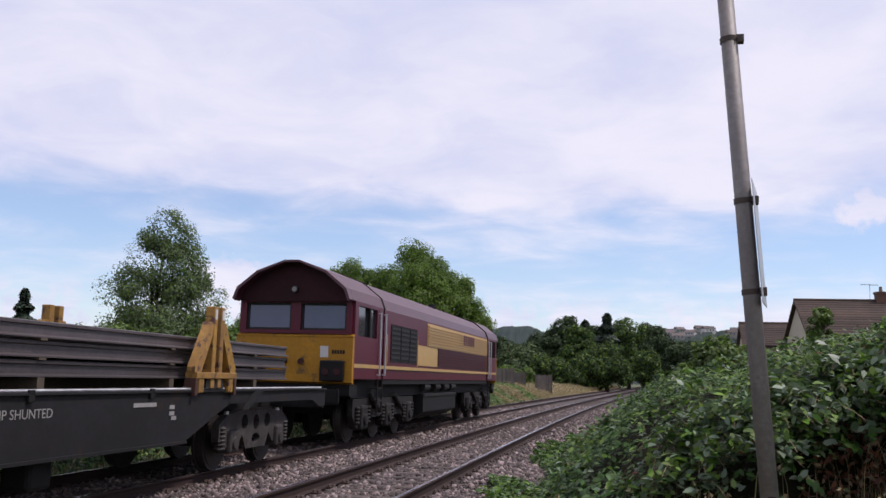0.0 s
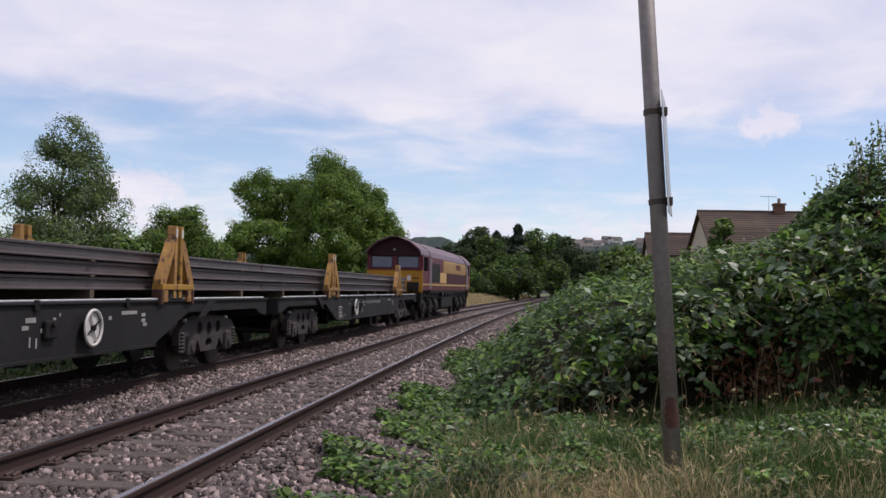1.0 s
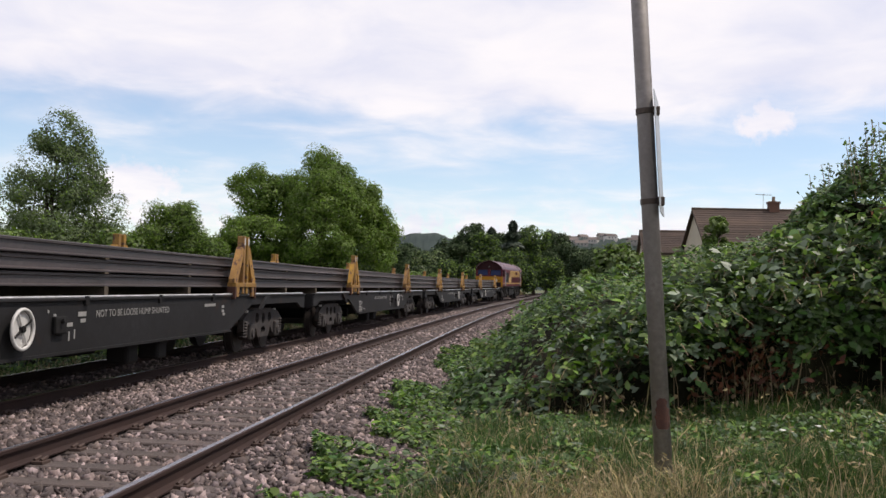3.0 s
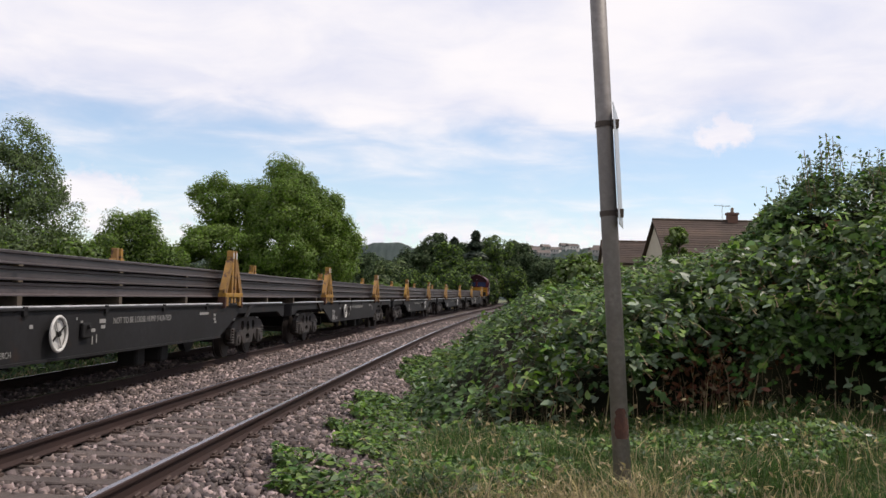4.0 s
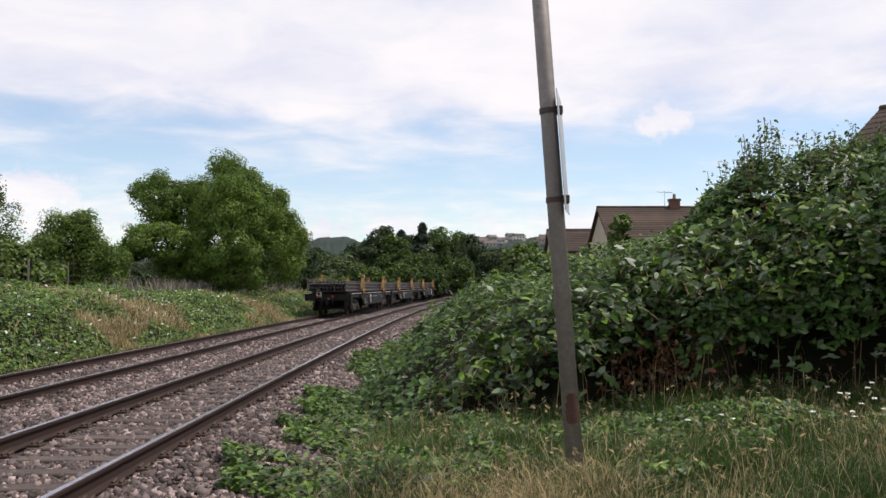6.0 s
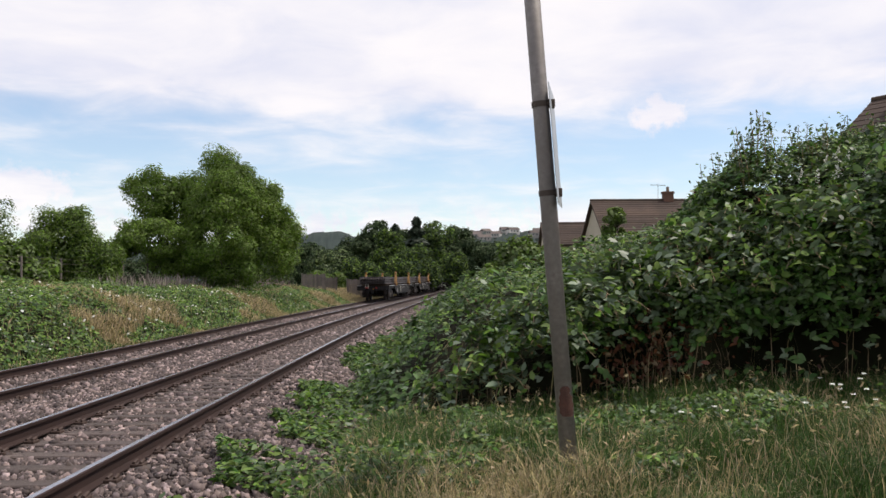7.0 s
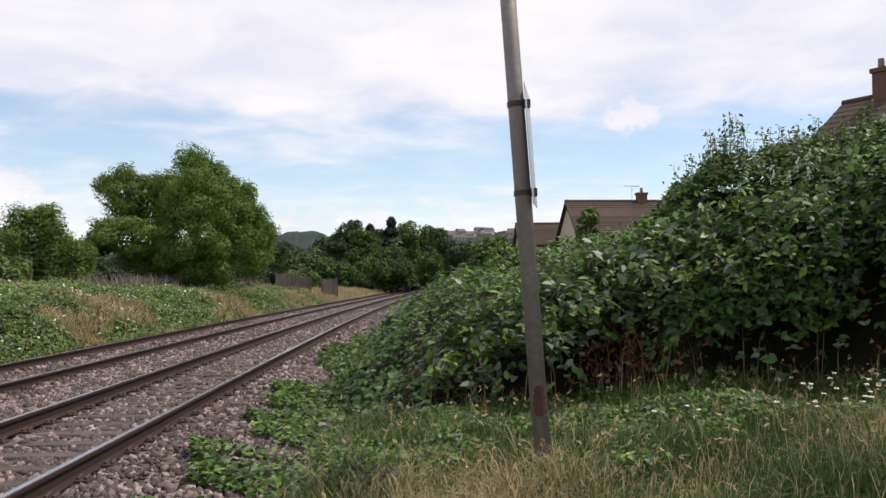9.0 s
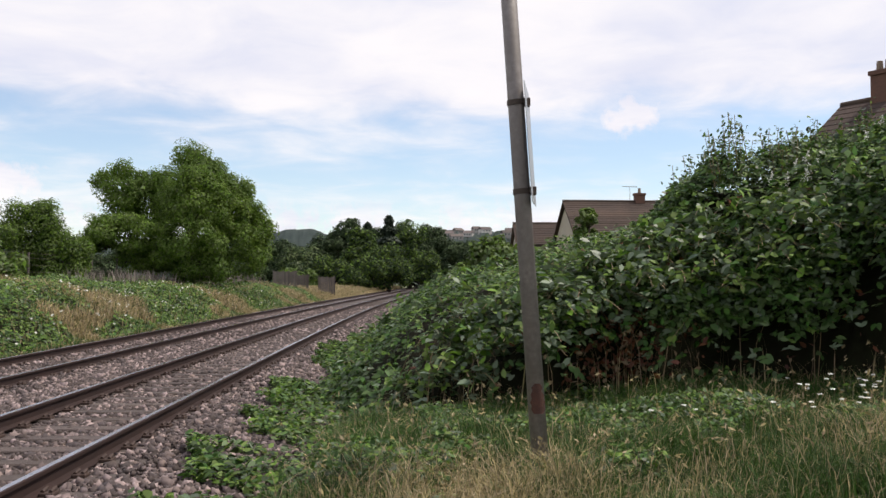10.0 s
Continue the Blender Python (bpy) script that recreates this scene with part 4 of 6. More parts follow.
make_tree("hawthorn_tree", x, y, [(0, 0, 3.3, 1.6, 1.5), (-0.9, 0, 2.4, 1.5, 1.5), (1.0, -0.3, 2.2, 1.5, 1.5), (0.4, 0, 4.2, 0.9, 0.8), (1.8, 0.2, 1.9, 0.8, 1.3)],
          42000, 0.085, ["leaf_walnut", "leaf_dark", "leaf_light"], [0.70, 0.10, 0.20], "small rounded green tree behind the bank", 0.15, 0.1, 4)
x, y = sight(-29.9, 48)
make_tree("ash_tree", x, y, [(0, 0, 7.7, 1.35, 1.4), (-0.6, 0, 6.2, 1.8, 1.5), (0.7, 0, 6.0, 1.7, 1.4), (-1.3, 0, 4.4, 1.9, 1.5), (1.2, 0, 4.2, 1.9, 1.5), (0, -0.6, 3.6, 2.0, 1.7),
                            (1.9, 0, 2.6, 1.4, 1.5), (-1.8, 0, 2.4, 1.4, 1.5), (0.4, -1.2, 1.9, 2.0, 1.5)],
          64000, 0.092, ["leaf_grey", "leaf_walnut"], [0.8, 0.2], "tall airy grey-green tree with gaps in its crown", 0.22, 0.75, 5, 0.5)
x, y = sight(-33.0, 44)
make_tree("elder_bush", x, y, [(0, 0, 1.6, 1.8, 1.6), (-2.2, 0, 1.3, 1.6, 1.4), (1.6, 0, 1.5, 1.4, 1.5)], 9000, 0.17, ["leaf_light", "leaf_walnut"], [0.5, 0.5],
          "rounded light green bush behind the bank", 0.1, 0.1, 6)
x, y = sight(-26.8, 42)
make_tree("elder_bush", x, y, [(0, 0, 1.7, 1.3, 1.5), (1.1, 0, 1.2, 1.1, 1.2)], 6000, 0.17, ["leaf_light", "leaf_walnut"], [0.5, 0.5],
          "rounded light green bush behind the bank", 0.1, 0.1, 7)


def conifer(x, y, h, r, seed):
    rng = np.random.default_rng(seed)
    g = ground_z([x], [y])[0]
    root = new("conifer")
    root.matrix_world = pose(x, y, g - 0.05)
    bm = bmesh.new()
    tube(bm, (0, 0, 0), (0, 0, h), 0.03 * h, 0.02, 7)
    part("trunk", bm, "bark", root)
    n = 5000
    t = rng.uniform(0.12, 1, n)
    a = rng.uniform(0, 2 * math.pi, n)
    tier = 0.65 + 0.35 * np.cos(t * 46)
    rr = r * (1 - t) ** 0.85 * tier * rng.uniform(0.45, 1.1, n) + 0.05 * r
    P = np.stack([rr * np.cos(a), rr * np.sin(a), t * h - 0.12 * rr], 1)
    f = unit(np.stack([np.cos(a) * 0.5, np.sin(a) * 0.5, np.ones(n)], 1) + rng.normal(0, 0.3, (n, 3)))
    ob = quads_mesh("crown", leaf_polys(P, f, rng.uniform(0.05, 0.09, n) * r * 1.6, rng, sides=4), 4, ["needle"])
    ob.parent = root
    return tagged(root, "dark pointed conifer among the trees", "tree")


def belt():
    """The wood beyond the bend: bearing, distance, crown top as degrees over the eye, half width in degrees, tone."""
    rows = [(-10.8, 170, 2.2, 1.7, 1), (-9.6, 150, 2.6, 1.3, 1), (-8.2, 130, 2.2, 1.6, 2), (-7.0, 165, 3.0, 1.6, 1), (-5.9, 160, 4.0, 1.15, 1), (-5.0, 150, 3.4, 1.2, 0),
            (-4.0, 170, 3.4, 1.2, 1), (-3.3, 120, 2.4, 1.5, 0), (-2.0, 150, 3.9, 1.5, 0), (-0.8, 160, 3.6, 1.3, 1), (0.3, 150, 2.9, 1.2, 1), (1.3, 140, 2.7, 1.3, 1), (2.4, 130, 2.6, 1.3, 1),
            (3.6, 125, 2.6, 1.3, 1), (4.9, 135, 2.7, 1.4, 1), (6.4, 130, 2.6, 1.5, 1), (8.2, 140, 2.5, 1.6, 1), (10.5, 150, 2.5, 1.8, 1), (-6.6, 110, 1.7, 1.2, 0), (-4.6, 115, 1.7, 1.1, 0), (-8.9, 105, 1.3, 1.0, 2),
            (-1.2, 125, 1.9, 1.3, 0), (-11.8, 120, 1.6, 1.4, 1), (-13.0, 140, 2.0, 1.6, 1), (-38.5, 85, 2.6, 1.4, 1), (-41.0, 80, 2.3, 1.8, 1), (-36.0, 90, 1.6, 1.4, 0), (-20.3, 90, 1.5, 1.8, 1), (-33, 95, 1.6, 2.0, 1), (-26, 95, 1.6, 2.4, 1)]
    tones = [(["leaf_dark", "leaf_walnut"], [0.6, 0.4]), (["leaf_dark", "leaf_grey"], [0.85, 0.15]), (["leaf_dark", "leaf_light"], [0.6, 0.4])]
    for k, (b, dist, top, half, tone) in enumerate(rows):
        x, y = sight(b, dist)
        h = 1.4 + dist * math.tan(radians(top)) - ground_z([x], [y])[0]
        w = dist * math.tan(radians(half))
        rng = np.random.default_rng(100 + k)
        lobes = [(0, 0, h - 0.62 * w, w * 0.7, 0.62 * w)]
        for q in range(5):
            lobes.append((rng.uniform(-0.6, 0.6) * w, -rng.uniform(0.0, 0.6) * w, h * rng.uniform(0.25, 0.72), w * rng.uniform(0.45, 0.65), w * rng.uniform(0.4, 0.6)))
        mats, wts = tones[tone]
        make_tree("woodland_tree", x, y, lobes, 13000, 0.0021 * dist, mats, wts, ("dark green tree in the wood beyond the bend" if tone == 1 else "mid-green tree at the edge of the wood"), 0.25, 0.1, 200 + k)
    for b, dist, top in ((-3.3, 140, 4.15), (-4.6, 175, 3.7), (-37.3, 75, 4.4)):
        x, y = sight(b, dist)
        conifer(x, y, 1.4 + dist * math.tan(radians(top)) - ground_z([x], [y])[0], dist * 0.03, int(dist))
    # brighter bushes by the bank
    for b, dist, top, half in ((3.2, 42, 3.0, 1.5), (5.0, 46, 2.6, 1.5), (1.6, 60, 1.3, 1.3), (-9.3, 92, 1.0, 0.75), (-8.1, 94, 0.8, 0.5), (-5.6, 128, 0.9, 0.8), (8.8, 50, 4.6, 0.8)):
        x, y = sight(b, dist)
        h = 1.4 + dist * math.tan(radians(top)) - ground_z([x], [y])[0]
        w = dist * math.tan(radians(half))
        make_tree("light_bush", x, y, [(0, 0, h - 0.7 * w, w * 0.8, 0.7 * w), (-0.5 * w, -0.2 * w, h * 0.45, w * 0.7, h * 0.4), (0.5 * w, 0, h * 0.4, w * 0.7, h * 0.38)], 4500, 0.0042 * dist,
                  ["leaf_light", "leaf_walnut"], [0.6, 0.4], "bright yellow-green bush beside the line", 0.1, 0.0, int(dist))


belt()


def hills():
    """Two wooded ridges on the horizon."""
    for name, dist, shape in (("far_hill", 1500, [(-60, 2.0), (-40, 2.2), (-22, 2.4), (-13, 2.7), (-10.6, 3.05), (-9.5, 3.45), (-7.8, 3.5), (-7.0, 3.1), (-6, 2.8), (-3, 3.0), (0, 3.3), (6, 3.3), (20, 2.8), (40, 2.4), (60, 2.0)]),
                              ("near_hill", 900, [(-60, 1.2), (-25, 1.3), (-12, 1.6), (-8, 1.9), (-5, 2.3), (-2, 2.9), (0, 3.3), (2.2, 3.55), (4, 3.5), (6, 3.3), (9, 3.2), (20, 2.5), (60, 1.5)])):
        bs = np.arange(-60, 60.01, 0.12)
        top = np.interp(bs, [q[0] for q in shape], [q[1] for q in shape])
        rng = np.random.default_rng(int(dist))
        top = top + np.convolve(rng.normal(0, 0.16, len(bs)), np.ones(3) / 3, "same") * (0.15 if dist > 1000 else 0.8)
        V, F = [], []
        rows = 14
        for i, (b, t) in enumerate(zip(bs, top)):
            for j in range(rows):
                q = j / (rows - 1)
                dd = dist * (0.62 + 0.5 * q)
                z = dist * math.tan(radians(t)) * math.sin(q * math.pi / 2) ** 1.2 * (0.62 + 0.5 * q) - 4 + (0 if j in (0, rows - 1) else rng.normal(0, dist * 0.0012))
                V.append((dd * math.sin(radians(b)), dd * math.cos(radians(b)), z))
        n = len(bs)
        for i in range(n - 1):
            for j in range(rows - 1):
                F.append((i * rows + j, (i + 1) * rows + j, (i + 1) * rows + j + 1, i * rows + j + 1))
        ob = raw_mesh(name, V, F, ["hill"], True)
        tagged(ob, "wooded hillside on the horizon, haze tinted into its colour", "hill", kind="structure")
    # houses strewn over the nearer hillside
    rng = np.random.default_rng(77)
    for k in range(34):
        b = rng.uniform(-1.5, 7.5)
        q = rng.uniform(0.70, 0.97)
        dist = 900 * (0.62 + 0.5 * q)
        top = np.interp(b, [-2, 0, 2.2, 4, 6, 9], [2.9, 3.3, 3.55, 3.5, 3.3, 3.2])
        z = 900 * math.tan(radians(top)) * math.sin(q * math.pi / 2) ** 1.2 * (0.62 + 0.5 * q) - 4
        w, h, dp = rng.uniform(7, 13), rng.uniform(4.0, 5.5), 7
        e = new("hillside_house")
        e.matrix_world = pose(dist * math.sin(radians(b)), dist * math.cos(radians(b)), z - 1.2, 0, 0, rng.uniform(-35, 35))
        bm = bmesh.new()
        box(bm, -w / 2, w / 2, -dp / 2, dp / 2, 0, h)
        part("wall", bm, "far_wall", e)
        bm = bmesh.new()
        prism(bm, [(-dp / 2 - 0.4, h), (dp / 2 + 0.4, h), (0, h + 2.6)], -w / 2 - 0.3, w / 2 + 0.3, "x")
        part("roof", bm, "far_roof", e)
        for q2 in (-0.28, 0.0, 0.28):
            bm = bmesh.new()
            box(bm, q2 * w - 0.6, q2 * w + 0.6, -dp / 2 - 0.05, -dp / 2 + 0.1, h - 2.0, h - 0.7)
            part("window", bm, "glass", e)
        tagged(e, "small pale house with a dark roof on the hillside", "house", "houses on the hillside")


hills()
# ---- the train ----
RIDERS = []


def wording(text, size, parent, m, mat="faded_white", name="lettering", width=None):
    cu = bpy.data.curves.new(name, "FONT")
    cu.body, cu.size, cu.extrude = text, size, 0.001
    tmp = bpy.data.objects.new("tmp", cu)
    scene.collection.objects.link(tmp)
    bpy.context.view_layer.update()
    me = bpy.data.meshes.new_from_object(tmp.evaluated_get(bpy.context.evaluated_depsgraph_get()))
    bpy.data.objects.remove(tmp)
    if width:
        w = max(v.co.x for v in me.vertices)
        for v in me.vertices:
            v.co.x *= width / w
    me.materials.clear()
    me.materials.append(M[mat])
    ob = new(name, me)
    ob.parent, ob.matrix_basis = parent, m
    return ob


ON_SIDE = Matrix(((0, 0, 1, 0), (1, 0, 0, 0), (0, 1, 0, 0), (0, 0, 0, 1)))      # writes along +y, facing +x


def side_bar(parent, y0, y1, z0, z1, x=1.306, mat="faded_white", name="marking"):
    bm = bmesh.new()
    box(bm, x - 0.004, x + 0.002, y0, y1, z0, z1)
    return part(name, bm, mat, parent)


def wheel_mesh(r=0.42, half=0.065):
    bm = bmesh.new()
    for x0, x1, r0, r1 in ((-half, half, r, r - 0.008), (half, half + 0.03, r + 0.028, r + 0.024)):
        tube(bm, (x0, 0, 0), (x1, 0, 0), r0, r1, 28)
    tube(bm, (-half - 0.012, 0, 0), (-half, 0, 0), r * 0.86, r * 0.86, 28)
    tube(bm, (-half - 0.06, 0, 0), (-half, 0, 0), 0.11, 0.13, 14)
    for f in bm.faces:
        f.smooth = False
    me = bpy.data.meshes.new("wheel")
    bm.to_mesh(me)
    bm.free()
    me.materials.append(M["wheel_iron"])
    return me


WHEEL = wheel_mesh()
LOCO_WHEEL = wheel_mesh(0.53, 0.07)


def put(name, me, parent, m):
    ob = new(name, me)
    ob.parent, ob.matrix_basis = parent, m
    return ob


def plate_with_holes(bm, outline, holes, x0, x1):
    """A side plate in the y-z plane with round openings: ring sectors round each hole are cut by boolean-free fill."""
    vs, es = [], []
    def loop(pts):
        v = [bm.verts.new((x0, a, b)) for a, b in pts]
        return [bm.edges.new((v[k], v[(k + 1) % len(v)])) for k in range(len(v))]
    es += loop(outline)
    for cy, cz, r, rz in holes:
        es += loop([(cy + r * math.cos(q * math.pi / 6), cz + rz * math.sin(q * math.pi / 6)) for q in range(12)])
    fill = bmesh.ops.triangle_fill(bm, use_beauty=True, use_dissolve=False, edges=es)
    faces = [g for g in fill["geom"] if isinstance(g, bmesh.types.BMFace)]
    ext = bmesh.ops.extrude_face_region(bm, geom=faces)
    bmesh.ops.translate(bm, verts=[g for g in ext["geom"] if isinstance(g, bmesh.types.BMVert)], vec=(x1 - x0, 0, 0))
    bmesh.ops.recalc_face_normals(bm, faces=bm.faces)


def coil(bm, x, y, z0, z1, r, turns):
    """A coil spring as one grooved column."""
    rows = []
    n = turns * 4
    for k in range(n + 1):
        rr = r * (0.72 + 0.28 * (0.5 - 0.5 * math.cos(2 * math.pi * k / 4)))
        rows.append([bm.verts.new((x + rr * math.cos(q * math.pi / 5), y + rr * math.sin(q * math.pi / 5), z0 + (z1 - z0) * k / n)) for q in range(10)])
    for a, b in zip(rows[:-1], rows[1:]):
        for q in range(10):
            bm.faces.new((a[q], a[(q + 1) % 10], b[(q + 1) % 10], b[q]))
    bm.faces.new(rows[0][::-1])
    bm.faces.new(rows[-1])


def wagon_bogie(parent, y):
    bm = bmesh.new()
    box(bm, -0.9, 0.9, -0.32, 0.32, 0.50, 0.86, 0.03)
    bg = part("bogie", bm, "under_black", parent, "dusty cast-iron bogie", pose(0, y, 0))
    for sx in (-1, 1):
        bm = bmesh.new()
        plate_with_holes(bm, [(-1.42, 0.46), (-1.42, 0.70), (-1.15, 0.84), (-0.5, 0.92), (0.5, 0.92), (1.15, 0.84), (1.42, 0.70), (1.42, 0.46), (1.15, 0.36), (0.72, 0.36),
                              (0.55, 0.52), (0.4, 0.30), (-0.4, 0.30), (-0.55, 0.52), (-0.72, 0.36), (-1.15, 0.36)],
                         [(-0.47, 0.72, 0.13, 0.12), (0.47, 0.72, 0.13, 0.12), (0.0, 0.70, 0.12, 0.13), (0.0, 0.45, 0.17, 0.08)], sx * 0.98, sx * 1.10)
        part("side_frame", bm, "bogie_iron", bg)
        for sy in (-1, 1):
            bm = bmesh.new()
            box(bm, sx * 1.02 - 0.14, sx * 1.02 + 0.14, sy * 0.95 - 0.17, sy * 0.95 + 0.17, 0.27, 0.62, 0.04)
            tube(bm, (sx * 1.14, sy * 0.95, 0.42), (sx * 1.19, sy * 0.95, 0.42), 0.11, 0.09, 14)
            part("axlebox", bm, "bogie_iron", bg)
            bm = bmesh.new()
            coil(bm, sx * 1.06, sy * 1.30, 0.32, 0.68, 0.095, 6)
            part("spring", bm, "bogie_iron", bg)
            bm = bmesh.new()
            tube(bm, (sx * 1.04, sy * 1.05, 0.80), (sx * 1.04, sy * 1.05, 0.90), 0.045, 0.035, 10)
            part("cap", bm, "white_paint", bg, "small pale cap")
            put("wheel", WHEEL, bg, pose(sx * 0.755, sy * 0.95, 0.42, 0, 0, 0 if sx < 0 else 180))
    for sy in (-1, 1):
        bm = bmesh.new()
        tube(bm, (-0.98, sy * 0.95, 0.42), (0.98, sy * 0.95, 0.42), 0.075, 0.075, 12)
        part("axle", bm, "wheel_iron", bg)
    return bg


def stanchion(parent, y, sx):
    """A braced yellow A-frame that holds the load in at one side."""
    x0, x1 = sx * 1.22, sx * 1.36
    a, b = min(x0, x1), max(x0, x1)
    bm = bmesh.new()
    box(bm, a - 0.02, b + 0.02, -0.65, 0.65, 1.39, 1.48, 0.012)
    st = part("stanchion", bm, "stanchion_yellow", parent, "braced yellow steel load stanchion", pose(0, y, 0))
    for sy in (-1, 1):
        bm = bmesh.new()
        box(bm, a, b, sy * 0.115 - 0.058, sy * 0.115 + 0.058, 1.26, 2.40, 0.012)
        part("upright", bm, "stanchion_yellow", st)
        bm = bmesh.new()
        prism(bm, [(sy * 0.172, 2.18), (sy * 0.172, 2.0), (sy * 0.47, 1.48), (sy * 0.66, 1.48), (sy * 0.66, 1.55), (sy * 0.25, 2.18)], a + 0.01, b - 0.01, "x")
        part("brace", bm, "stanchion_yellow", st)
        bm = bmesh.new()
        box(bm, a - 0.01, b + 0.01, sy * 0.48 - 0.08, sy * 0.48 + 0.08, 1.20, 1.44, 0.012)
        part("foot", bm, "stanchion_yellow", st)
        bm = bmesh.new()
        box(bm, a - 0.015, b + 0.015, sy * 0.63 - 0.04, sy * 0.63 + 0.04, 1.16, 1.40, 0.01)
        part("clamp", bm, "rust", st, "rusty steel clamp")
        bm = bmesh.new()
        box(bm, b + 0.001 if sx > 0 else a - 0.004, b + 0.004 if sx > 0 else a - 0.001, sy * 0.115 - 0.035, sy * 0.115 + 0.035, 2.22, 2.36)
        part("label_plate", bm, "white_paint", st)
    bm = bmesh.new()
    box(bm, a + 0.02, b - 0.02, -0.28, 0.28, 1.25, 1.40)
    part("pad", bm, "rubber", st)
    return st


def brake_wheel(parent, y):
    bm = bmesh.new()
    x = 1.40
    n, m = 32, 8
    ring = []
    for k in range(n):
        q = 2 * math.pi * k / n
        c = Vector((x, math.cos(q) * 0.225, math.sin(q) * 0.225 + 0.90))
        row = []
        for j in range(m):
            w = 2 * math.pi * j / m
            row.append(bm.verts.new(c + Vector((0.02 * math.sin(w), 0.022 * math.cos(w) * math.cos(q), 0.022 * math.cos(w) * math.sin(q)))))
        ring.append(row)
    for k in range(n):
        for j in range(m):
            bm.faces.new((ring[k][j], ring[(k + 1) % n][j], ring[(k + 1) % n][(j + 1) % m], ring[k][(j + 1) % m]))
    bw = part("brake_wheel", bm, "white_paint", parent, "white-painted round handbrake wheel", smooth=True)
    bm = bmesh.new()
    tube(bm, (x - 0.03, y * 0, 0.90), (x - 0.022, 0, 0.90), 0.205, 0.205, 28)
    part("disc", bm, "white_paint", bw)
    bm = bmesh.new()
    tube(bm, (x - 0.12, 0, 0.90), (x + 0.02, 0, 0.90), 0.045, 0.04, 12)
    part("hub", bm, "under_black", bw)
    for k in range(4):
        bm = bmesh.new()
        q = k * math.pi / 2 + 0.5
        tube(bm, (x - 0.005, 0, 0.90), (x, 0.21 * math.cos(q), 0.90 + 0.21 * math.sin(q)), 0.012, 0.012, 6)
        part("spoke", bm, "white_paint" if k % 2 else "under_black", bw)
    bw.matrix_basis = pose(0, y, 0)


